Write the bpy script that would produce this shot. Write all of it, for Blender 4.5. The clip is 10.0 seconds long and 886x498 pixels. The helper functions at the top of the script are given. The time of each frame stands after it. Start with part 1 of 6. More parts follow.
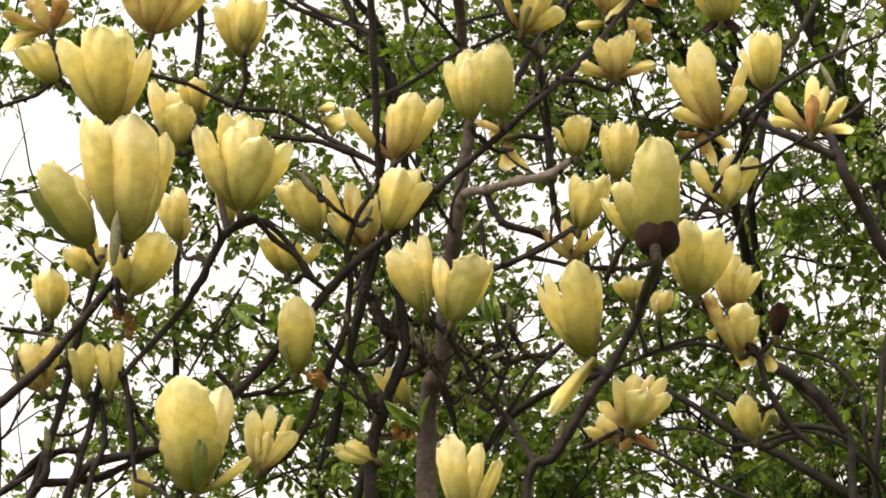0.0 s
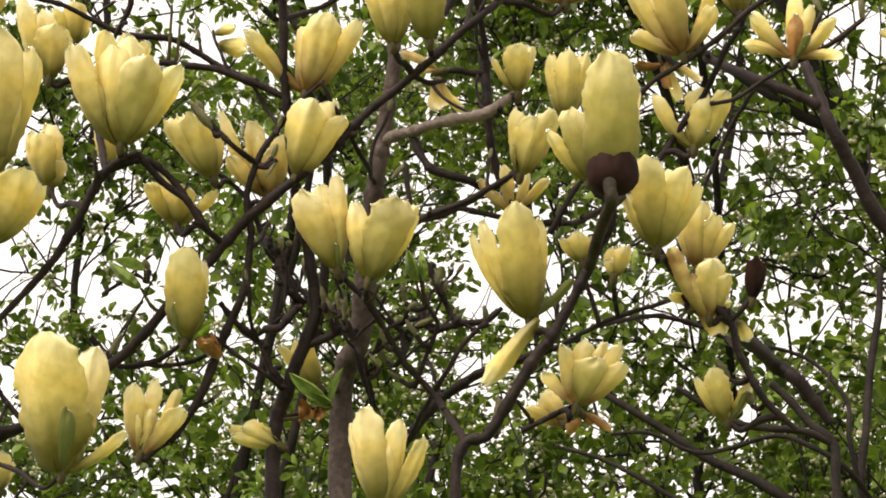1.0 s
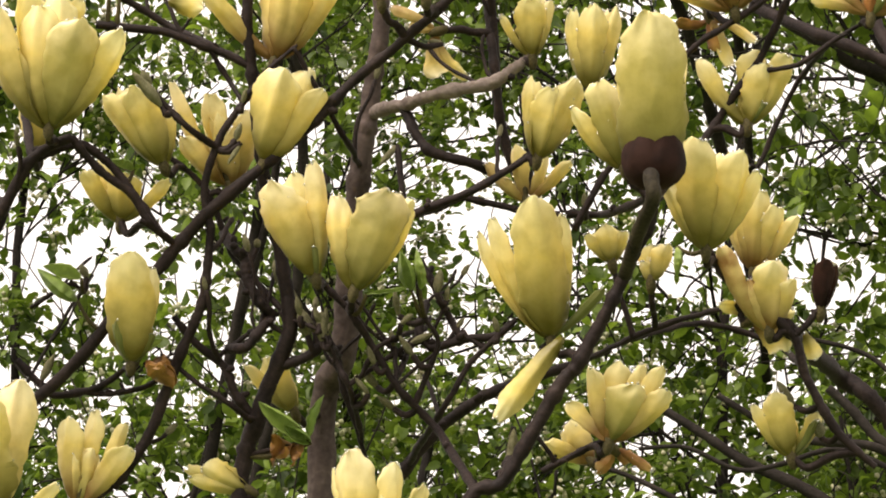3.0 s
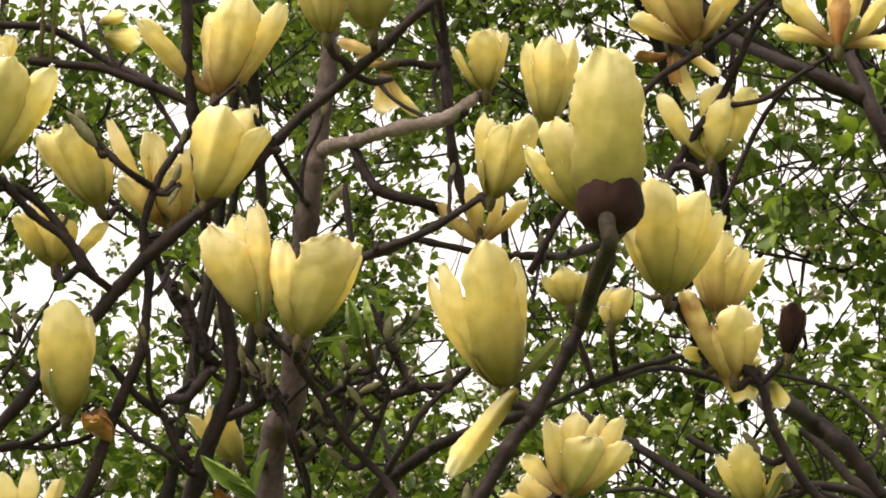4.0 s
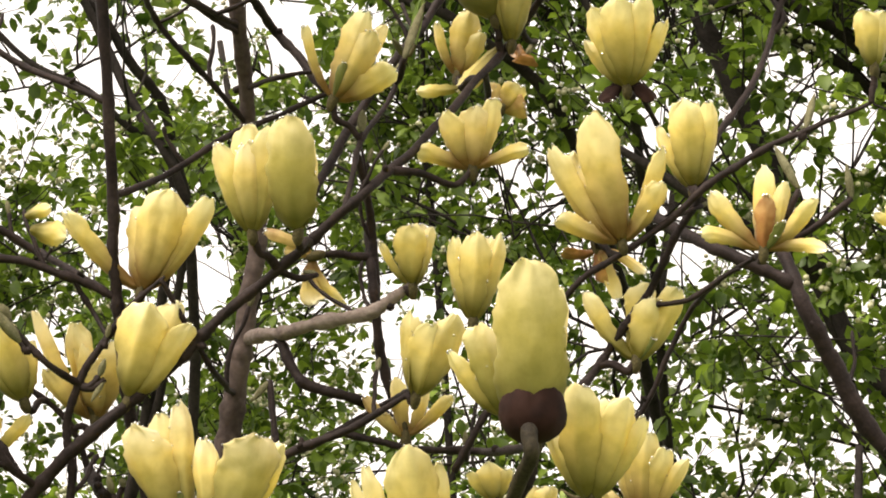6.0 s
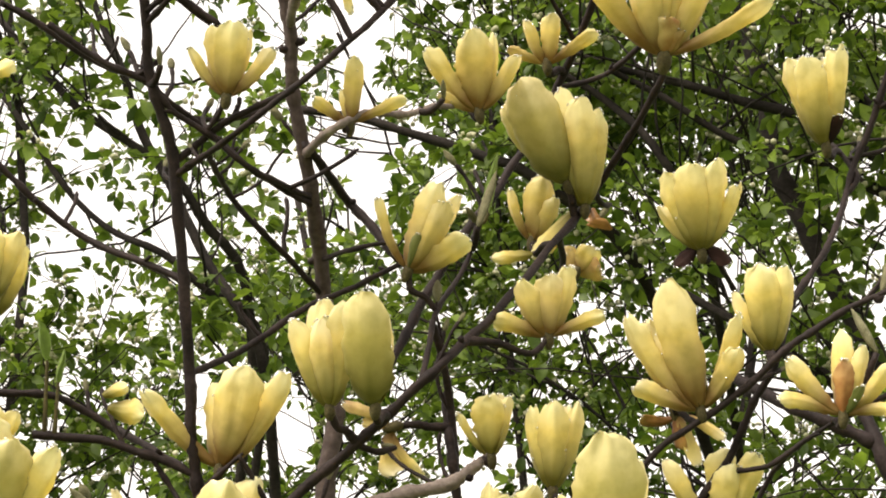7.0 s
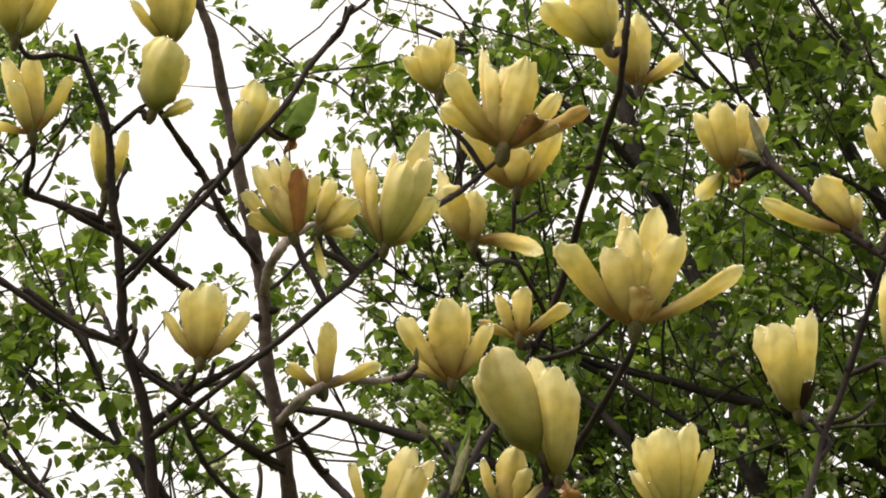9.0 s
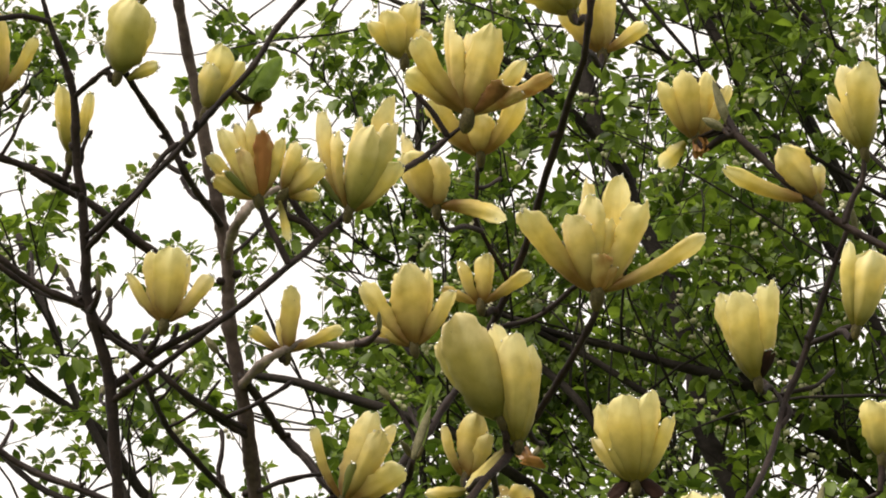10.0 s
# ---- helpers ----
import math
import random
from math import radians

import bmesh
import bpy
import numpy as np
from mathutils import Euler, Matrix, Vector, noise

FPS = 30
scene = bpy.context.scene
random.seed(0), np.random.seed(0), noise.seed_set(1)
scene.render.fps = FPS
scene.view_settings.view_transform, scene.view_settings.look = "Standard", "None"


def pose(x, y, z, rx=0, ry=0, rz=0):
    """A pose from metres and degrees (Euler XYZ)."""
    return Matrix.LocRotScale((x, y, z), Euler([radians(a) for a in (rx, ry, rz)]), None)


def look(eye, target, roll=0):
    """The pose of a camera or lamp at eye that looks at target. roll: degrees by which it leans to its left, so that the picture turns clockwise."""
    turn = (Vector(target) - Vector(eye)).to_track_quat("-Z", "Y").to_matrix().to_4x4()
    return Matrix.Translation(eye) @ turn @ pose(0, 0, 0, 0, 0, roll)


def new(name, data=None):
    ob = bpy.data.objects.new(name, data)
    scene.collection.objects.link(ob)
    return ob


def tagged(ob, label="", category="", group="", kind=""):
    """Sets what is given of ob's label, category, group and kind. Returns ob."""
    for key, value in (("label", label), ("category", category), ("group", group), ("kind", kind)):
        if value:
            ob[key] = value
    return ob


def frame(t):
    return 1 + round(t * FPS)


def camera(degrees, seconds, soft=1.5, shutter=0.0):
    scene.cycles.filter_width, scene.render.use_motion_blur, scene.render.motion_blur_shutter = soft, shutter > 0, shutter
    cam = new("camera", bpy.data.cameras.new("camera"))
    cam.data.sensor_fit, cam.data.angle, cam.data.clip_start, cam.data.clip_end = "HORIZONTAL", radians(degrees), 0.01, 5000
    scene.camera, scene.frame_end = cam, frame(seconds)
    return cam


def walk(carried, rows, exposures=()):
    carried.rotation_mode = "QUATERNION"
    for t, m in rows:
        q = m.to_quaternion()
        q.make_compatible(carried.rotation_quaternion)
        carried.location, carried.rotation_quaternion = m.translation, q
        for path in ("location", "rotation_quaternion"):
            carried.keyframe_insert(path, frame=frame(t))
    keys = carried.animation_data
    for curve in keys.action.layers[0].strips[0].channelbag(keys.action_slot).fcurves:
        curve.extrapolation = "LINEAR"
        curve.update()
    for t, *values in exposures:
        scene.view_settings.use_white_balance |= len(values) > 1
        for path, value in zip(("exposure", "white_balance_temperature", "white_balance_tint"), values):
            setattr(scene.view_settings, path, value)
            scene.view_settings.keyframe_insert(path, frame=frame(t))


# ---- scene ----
cam = camera(16.0, 10.0, soft=1.9)
PATH = [
    (0.0, look((0.0725, -0.0002, 1.4742), (0.0160, 2.8206, 2.4941), -0.52)),
    (0.5, look((0.1202, 0.3574, 1.4597), (0.0786, 3.1483, 2.5593), -0.26)),
    (1.0, look((0.0995, 0.6662, 1.4714), (0.0882, 3.4350, 2.6260), -0.40)),
    (1.5, look((0.0623, 0.8447, 1.5847), (0.0879, 3.6268, 2.7069), -0.73)),
    (2.0, look((0.0533, 0.9433, 1.6923), (0.0960, 3.7454, 2.7630), -1.02)),
    (3.3, look((0.0863, 1.2817, 1.8338), (0.0883, 4.0879, 2.8946), -1.14)),
    (3.5, look((0.0944, 1.3128, 1.8584), (0.0946, 4.1180, 2.9220), -1.20)),
    (4.0, look((0.1162, 1.3086, 1.8877), (0.1314, 4.1168, 2.9431), -1.39)),
    (4.5, look((0.1252, 1.3032, 1.9024), (0.1814, 4.1138, 2.9501), -1.47)),
    (5.0, look((0.1343, 1.2947, 1.9189), (0.2205, 4.0960, 2.9891), -1.29)),
    (5.2, look((0.1384, 1.2918, 1.9358), (0.2239, 4.0887, 3.0174), -1.16)),
    (6.3, look((0.1498, 1.2587, 2.0238), (0.1816, 4.0441, 3.1375), -1.36)),
    (6.5, look((0.1519, 1.2592, 2.0271), (0.1631, 4.0331, 3.1696), -1.46)),
    (7.0, look((0.1519, 1.2499, 2.0523), (0.1347, 3.9974, 3.2567), -1.91)),
    (7.5, look((0.1591, 1.2460, 2.0571), (0.1231, 3.9693, 3.3150), -1.95)),
    (8.0, look((0.1513, 1.2573, 2.0226), (0.1397, 3.9310, 3.3832), -2.13)),
    (8.5, look((0.1443, 1.2718, 1.9860), (0.1651, 3.8928, 3.4455), -2.50)),
    (9.0, look((0.1429, 1.2778, 1.9676), (0.1701, 3.8692, 3.4788), -2.49)),
    (9.5, look((0.1456, 1.2808, 1.9459), (0.1719, 3.8555, 3.4855), -2.30)),
    (10.0, look((0.1316, 1.2775, 1.9569), (0.2040, 3.8805, 3.4465), -2.43)),
]
walk(cam, PATH, [(0.0, 0.36, 7250, 16), (3.0, 0.46, 7300, 17), (6.0, 0.58, 7250, 16), (7.5, 0.45, 7100, 14), (8.5, 0.22, 7100, 14), (9.5, 0.13, 7100, 14), (10.0, 0.13, 7100, 14)])

# ---- sky and light: a bright overcast day ----
world = bpy.data.worlds.new("overcast_sky")
scene.world = world
world.use_nodes = True
wn = world.node_tree.nodes
sky = wn.new("ShaderNodeTexSky")
sky.sky_type = 'NISHITA'
sky.sun_disc = False
sky.sun_elevation = radians(50)
sky.sun_rotation = radians(205)
sky.air_density = 1.0
sky.dust_density = 6.0
grey = wn.new("ShaderNodeHueSaturation")
grey.inputs["Saturation"].default_value = 0.12
world.node_tree.links.new(sky.outputs[0], grey.inputs["Color"])
cloud = wn.new("ShaderNodeMix")
cloud.data_type = 'RGBA'
cloud.inputs[0].default_value = 0.72
cloud.inputs[7].default_value = (9.0, 9.0, 8.9, 1)
world.node_tree.links.new(grey.outputs[0], cloud.inputs[6])
world.node_tree.links.new(cloud.outputs[2], wn["Background"].inputs[0])
wn["Background"].inputs[1].default_value = 0.15
sun_data = bpy.data.lights.new("sun", 'SUN')
sun_data.energy = 3.7
sun_data.angle = radians(30)
sun_data.color = (1.0, 0.96, 0.9)
sun = new("sun", sun_data)
sun.matrix_world = look((-4.5, -1.5, 11), (0, 3.9, 3))
scene.view_settings.exposure = 0.0

# direction back to the camera; tepals, bracts and leaves are turned by it
TO_CAMERA = Vector((0.0, -0.93, -0.37))


# ---- materials ----
def shader(name):
    mat = bpy.data.materials.new(name)
    mat.use_nodes = True
    nt = mat.node_tree
    return mat, nt, nt.nodes, nt.links, nt.nodes["Principled BSDF"]


def ramp(nodes, stops):
    r = nodes.new("ShaderNodeValToRGB")
    e = r.color_ramp.elements
    while len(e) < len(stops):
        e.new(0.5)
    for el, (p, c) in zip(e, stops):
        el.position, el.color = p, (*c, 1)
    return r


def tepal_material(name, base, middle, tip, stain=None, amount=0.0, glow=0.42):
    """A waxy, veined tepal: colour runs from the base to the tip, partly as painted shade, with stains and a little
    light through it.
    """
    mat, nt, n, l, bsdf = shader(name)
    uv = n.new("ShaderNodeUVMap")
    sep = n.new("ShaderNodeSeparateXYZ")
    l.new(uv.outputs[0], sep.inputs[0])
    # the base's own colour, its dark carried further up as painted shade
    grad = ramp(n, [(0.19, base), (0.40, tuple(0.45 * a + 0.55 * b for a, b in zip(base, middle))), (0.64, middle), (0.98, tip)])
    blot = n.new("ShaderNodeTexNoise")
    blot.inputs["Scale"].default_value = 28.0
    blot.inputs["Detail"].default_value = 3.0
    geo = n.new("ShaderNodeTexCoord")
    l.new(geo.outputs["Object"], blot.inputs["Vector"])
    shift = n.new("ShaderNodeMath")
    shift.operation = 'MULTIPLY_ADD'
    shift.inputs[1].default_value = 0.35
    shift.inputs[2].default_value = -0.17
    l.new(blot.outputs[0], shift.inputs[0])
    add = n.new("ShaderNodeMath")
    add.operation = 'ADD'
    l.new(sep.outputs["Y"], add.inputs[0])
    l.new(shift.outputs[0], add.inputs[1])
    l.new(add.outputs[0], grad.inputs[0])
    colour = grad.outputs[0]
    # veins along the tepal
    vein_map = n.new("ShaderNodeMapping")
    vein_map.inputs["Scale"].default_value = (9, 0.8, 1)
    l.new(uv.outputs[0], vein_map.inputs[0])
    vein = n.new("ShaderNodeTexNoise")
    vein.inputs["Scale"].default_value = 1.0
    vein.inputs["Detail"].default_value = 5.0
    vein.inputs["Distortion"].default_value = 0.8
    l.new(vein_map.outputs[0], vein.inputs["Vector"])
    vr = ramp(n, [(0.3, (0.90, 0.88, 0.80)), (0.7, (1, 1, 1))])
    l.new(vein.outputs[0], vr.inputs[0])
    mul = n.new("ShaderNodeMix")
    mul.data_type, mul.blend_type = 'RGBA', 'MULTIPLY'
    mul.inputs[0].default_value = 0.25
    l.new(colour, mul.inputs[6])
    l.new(vr.outputs[0], mul.inputs[7])
    colour = mul.outputs[2]
    # each tepal a little different
    info = n.new("ShaderNodeObjectInfo")
    mott = n.new("ShaderNodeTexNoise")
    mott.inputs["Scale"].default_value = 75.0
    mott.inputs["Detail"].default_value = 4.0
    l.new(geo.outputs["Object"], mott.inputs["Vector"])
    mr = ramp(n, [(0.32, (0.86, 0.85, 0.76)), (0.55, (1, 1, 1)), (0.72, (1.05, 1.05, 1.12))])
    l.new(mott.outputs[0], mr.inputs[0])
    mul3 = n.new("ShaderNodeMix")
    mul3.data_type, mul3.blend_type = 'RGBA', 'MULTIPLY'
    mul3.inputs[0].default_value = 0.8
    l.new(colour, mul3.inputs[6])
    l.new(mr.outputs[0], mul3.inputs[7])
    colour = mul3.outputs[2]
    tone = ramp(n, [(0.0, (0.90, 0.88, 0.82)), (0.5, (1, 1, 1)), (1.0, (1.0, 0.985, 1.1))])
    l.new(info.outputs["Random"], tone.inputs[0])
    mul2 = n.new("ShaderNodeMix")
    mul2.data_type, mul2.blend_type = 'RGBA', 'MULTIPLY'
    mul2.inputs[0].default_value = 1.0
    l.new(colour, mul2.inputs[6])
    l.new(tone.outputs[0], mul2.inputs[7])
    colour = mul2.outputs[2]
    if stain:
        spots = n.new("ShaderNodeTexNoise")
        spots.inputs["Scale"].default_value = 45.0
        spots.inputs["Detail"].default_value = 5.0
        l.new(geo.outputs["Object"], spots.inputs["Vector"])
        sr = ramp(n, [(max(0.0, 0.62 - amount), (0, 0, 0)), (min(1.0, 0.82 - amount * 0.6), (1, 1, 1))])
        l.new(spots.outputs[0], sr.inputs[0])
        mix = n.new("ShaderNodeMix")
        mix.data_type = 'RGBA'
        l.new(sr.outputs[0], mix.inputs[0])
        l.new(colour, mix.inputs[6])
        mix.inputs[7].default_value = (*stain, 1)
        colour = mix.outputs[2]
    l.new(colour, bsdf.inputs["Base Color"])
    bsdf.inputs["Roughness"].default_value = 0.36
    bsdf.inputs["Specular IOR Level"].default_value = 0.4
    bump = n.new("ShaderNodeBump")
    bump.inputs["Strength"].default_value = 0.45
    bump.inputs["Distance"].default_value = 0.0022
    fine = n.new("ShaderNodeTexNoise")
    fine.inputs["Scale"].default_value = 85.0
    fine.inputs["Detail"].default_value = 5.0
    l.new(geo.outputs["Object"], fine.inputs["Vector"])
    l.new(fine.outputs[0], bump.inputs["Height"])
    l.new(bump.outputs[0], bsdf.inputs["Normal"])
    thin = n.new("ShaderNodeBsdfTranslucent")
    l.new(colour, thin.inputs[0])
    both = n.new("ShaderNodeMixShader")
    both.inputs[0].default_value = glow
    l.new(bsdf.outputs[0], both.inputs[1])
    l.new(thin.outputs[0], both.inputs[2])
    l.new(both.outputs[0], n["Material Output"].inputs[0])
    return mat


def bark_material(name, dark, light, scale, rough=0.75, bump=0.6):
    mat, nt, n, l, bsdf = shader(name)
    co = n.new("ShaderNodeTexCoord")
    a = n.new("ShaderNodeTexNoise")
    a.inputs["Scale"].default_value = scale
    a.inputs["Detail"].default_value = 6.0
    b = n.new("ShaderNodeTexNoise")
    b.inputs["Scale"].default_value = scale * 7
    b.inputs["Detail"].default_value = 4.0
    l.new(co.outputs["Object"], a.inputs["Vector"])
    l.new(co.outputs["Object"], b.inputs["Vector"])
    mixv = n.new("ShaderNodeMath")
    mixv.operation = 'MULTIPLY_ADD'
    mixv.inputs[1].default_value = 0.6
    l.new(a.outputs[0], mixv.inputs[0])
    half = n.new("ShaderNodeMath")
    half.operation = 'MULTIPLY'
    half.inputs[1].default_value = 0.4
    l.new(b.outputs[0], half.inputs[0])
    l.new(half.outputs[0], mixv.inputs[2])
    r = ramp(n, [(0.36, dark), (0.56, tuple((p + q) / 2 for p, q in zip(dark, light))), (0.68, light)])
    l.new(mixv.outputs[0], r.inputs[0])
    l.new(r.outputs[0], bsdf.inputs["Base Color"])
    bsdf.inputs["Roughness"].default_value = rough
    bsdf.inputs["Specular IOR Level"].default_value = 0.14
    bp = n.new("ShaderNodeBump")
    bp.inputs["Strength"].default_value = bump
    bp.inputs["Distance"].default_value = 0.003
    l.new(mixv.outputs[0], bp.inputs["Height"])
    l.new(bp.outputs[0], bsdf.inputs["Normal"])
    return mat


def leaf_material(name, dark, light, glow=0.35, rough=0.45):
    mat, nt, n, l, bsdf = shader(name)
    geo = n.new("ShaderNodeNewGeometry")
    info = n.new("ShaderNodeObjectInfo")
    add = n.new("ShaderNodeMath")
    add.operation = 'ADD'
    l.new(geo.outputs["Random Per Island"], add.inputs[0])
    l.new(info.outputs["Random"], add.inputs[1])
    fr = n.new("ShaderNodeMath")
    fr.operation = 'FRACT'
    l.new(add.outputs[0], fr.inputs[0])
    r = ramp(n, [(0.0, dark), (0.6, tuple((p + q) / 2 for p, q in zip(dark, light))), (1.0, light)])
    l.new(fr.outputs[0], r.inputs[0])
    co = n.new("ShaderNodeTexCoord")
    v = n.new("ShaderNodeTexNoise")
    v.inputs["Scale"].default_value = 90
    l.new(co.outputs["Object"], v.inputs["Vector"])
    vr = ramp(n, [(0.3, (0.75, 0.78, 0.7)), (0.7, (1.1, 1.1, 1.0))])
    l.new(v.outputs[0], vr.inputs[0])
    m = n.new("ShaderNodeMix")
    m.data_type, m.blend_type = 'RGBA', 'MULTIPLY'
    m.inputs[0].default_value = 1.0
    l.new(r.outputs[0], m.inputs[6])
    l.new(vr.outputs[0], m.inputs[7])
    l.new(m.outputs[2], bsdf.inputs["Base Color"])
    bsdf.inputs["Roughness"].default_value = rough
    thin = n.new("ShaderNodeBsdfTranslucent")
    l.new(m.outputs[2], thin.inputs[0])
    both = n.new("ShaderNodeMixShader")
    both.inputs[0].default_value = glow
    l.new(bsdf.outputs[0], both.inputs[1])
    l.new(thin.outputs[0], both.inputs[2])
    l.new(both.outputs[0], n["Material Output"].inputs[0])
    return mat


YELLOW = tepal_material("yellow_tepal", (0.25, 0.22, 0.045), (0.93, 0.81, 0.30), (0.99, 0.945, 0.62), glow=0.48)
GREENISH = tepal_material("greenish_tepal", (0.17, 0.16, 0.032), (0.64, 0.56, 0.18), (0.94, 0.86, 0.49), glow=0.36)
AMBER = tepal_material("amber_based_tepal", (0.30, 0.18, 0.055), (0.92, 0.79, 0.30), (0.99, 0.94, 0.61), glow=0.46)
STAINED = tepal_material("stained_tepal", (0.42, 0.31, 0.09), (0.84, 0.69, 0.29), (0.88, 0.77, 0.40), (0.46, 0.24, 0.08), 0.20)
RUSTY = tepal_material("rust_streaked_tepal", (0.38, 0.20, 0.06), (0.70, 0.45, 0.14), (0.88, 0.74, 0.36), (0.36, 0.15, 0.05), 0.45, 0.3)
BROWNED = tepal_material("browned_tepal", (0.16, 0.07, 0.02), (0.46, 0.24, 0.06), (0.62, 0.42, 0.13), (0.14, 0.06, 0.02), 0.25, 0.2)
BRACT = tepal_material("brown_bract", (0.019, 0.009, 0.007), (0.030, 0.013, 0.009), (0.046, 0.021, 0.013), (0.012, 0.006, 0.005), 0.2, 0.03)
BRACT.node_tree.nodes["Principled BSDF"].inputs["Roughness"].default_value = 0.8
BRACT.node_tree.nodes["Principled BSDF"].inputs["Specular IOR Level"].default_value = 0.12
BARK = bark_material("wet_dark_bark", (0.008, 0.0052, 0.005), (0.036, 0.024, 0.021), 40, 0.62)
TRUNK_BARK = bark_material("grey_brown_bark", (0.035, 0.025, 0.022), (0.13, 0.10, 0.09), 22, 0.8, 0.9)
PALE_BARK = bark_material("pale_grey_bark", (0.09, 0.068, 0.06), (0.30, 0.25, 0.22), 30, 0.8, 0.8)
SHOOT = bark_material("dark_olive_shoot", (0.014, 0.011, 0.008), (0.055, 0.046, 0.026), 50, 0.7)
STALK = bark_material("green_brown_stalk", (0.03, 0.024, 0.012), (0.10, 0.085, 0.035), 60, 0.7)
FUZZ = bark_material("downy_bud", (0.09, 0.085, 0.045), (0.24, 0.23, 0.14), 120, 0.95, 0.9)
FRESH_LEAF = leaf_material("fresh_leaf", (0.15, 0.235, 0.05), (0.31, 0.41, 0.11), 0.3, 0.5)
CROWN_LEAF = leaf_material("crown_leaf", (0.032, 0.068, 0.007), (0.215, 0.315, 0.036), 0.48, 0.55)
BLOSSOM_BUD = leaf_material("blossom_bud", (0.32, 0.33, 0.19), (0.68, 0.63, 0.50), 0.2, 0.6)
def water_material():
    mat, nt, n, l, bsdf = shader("rain_water")
    clear = n.new("ShaderNodeBsdfTransparent")
    gloss = n.new("ShaderNodeBsdfGlossy")
    gloss.inputs["Roughness"].default_value = 0.12
    both = n.new("ShaderNodeMixShader")
    both.inputs[0].default_value = 0.36
    l.new(clear.outputs[0], both.inputs[1])
    l.new(gloss.outputs[0], both.inputs[2])
    l.new(both.outputs[0], n["Material Output"].inputs[0])
    return mat


WATER = water_material()
FAR_BARK = bark_material("far_dark_bark", (0.010, 0.008, 0.007), (0.036, 0.030, 0.026), 28, 0.85, 0.8)


# ---- builders ----
def part(name, mesh, material, parent=None, label=""):
    """One mesh object under a thing or a part."""
    mesh.materials.append(material)
    ob = new(name, mesh)
    ob.parent = parent
    return tagged(ob, label)


def mesh_of(name, verts, faces, uvs=None):
    me = bpy.data.meshes.new(name)
    me.from_pydata(verts, [], faces)
    me.polygons.foreach_set("use_smooth", [True] * len(me.polygons))
    if uvs:
        layer = me.uv_layers.new(name="UVMap")
        idx = np.zeros(len(me.loops), dtype=np.int32)
        me.loops.foreach_get("vertex_index", idx)
        layer.data.foreach_set("uv", np.asarray(uvs, dtype=np.float32)[idx].ravel())
    me.update()
    return me


def thing(name, place, label, category, group="", kind=""):
    e = new(name)
    e.empty_display_size = 0.02
    e.location = place
    return tagged(e, label, category, group, kind)


def spline(pts, steps):
    """Catmull-Rom through points of any size of tuple."""
    p = np.array([pts[0], *pts, pts[-1]], dtype=float)
    out = []
    for i in range(1, len(p) - 2):
        for s in range(steps):
            t = s / steps
            a, b, c, d = p[i - 1], p[i], p[i + 1], p[i + 2]
            out.append(0.5 * (2 * b + (c - a) * t + (2 * a - 5 * b + 4 * c - d) * t * t + (3 * b - a - 3 * c + d) * t ** 3))
    out.append(p[-2])
    return np.array(out)


def tube_arrays(path, radii, sides=8, rough=0.08, first=0, rng=random):
    """Vertices and faces of a tapered, slightly knotty limb along a path."""
    path = np.asarray(path, dtype=float)
    tan = np.gradient(path, axis=0)
    tan /= np.maximum(np.linalg.norm(tan, axis=1), 1e-9)[:, None]
    ref = np.array((0.31, 0.2, 0.93)) if abs(tan[0][2]) < 0.9 else np.array((1.0, 0.1, 0.2))
    verts, faces = [], []
    ang = np.linspace(0, 2 * math.pi, sides, endpoint=False)
    side = np.cross(tan[0], ref)
    for i, (p, t, r) in enumerate(zip(path, tan, radii)):
        side = side - t * np.dot(side, t)
        side /= np.linalg.norm(side) + 1e-12
        up = np.cross(t, side)
        knot = 1 + rough * rng.uniform(-1, 1)
        for a in ang:
            rr = r * knot * (1 + rough * rng.uniform(-0.6, 0.6))
            verts.append(tuple(p + rr * (math.cos(a) * side + math.sin(a) * up)))
        if i:
            o = first + (i - 1) * sides
            for k in range(sides):
                j = (k + 1) % sides
                faces.append((o + k, o + j, o + sides + j, o + sides + k))
    n = len(path)
    faces.append(tuple(first + k for k in reversed(range(sides))))
    faces.append(tuple(first + (n - 1) * sides + k for k in range(sides)))
    return verts, faces


def tube(name, path, radii, sides=8, rough=0.08):
    return mesh_of(name, *tube_arrays(path, radii, sides, rough))


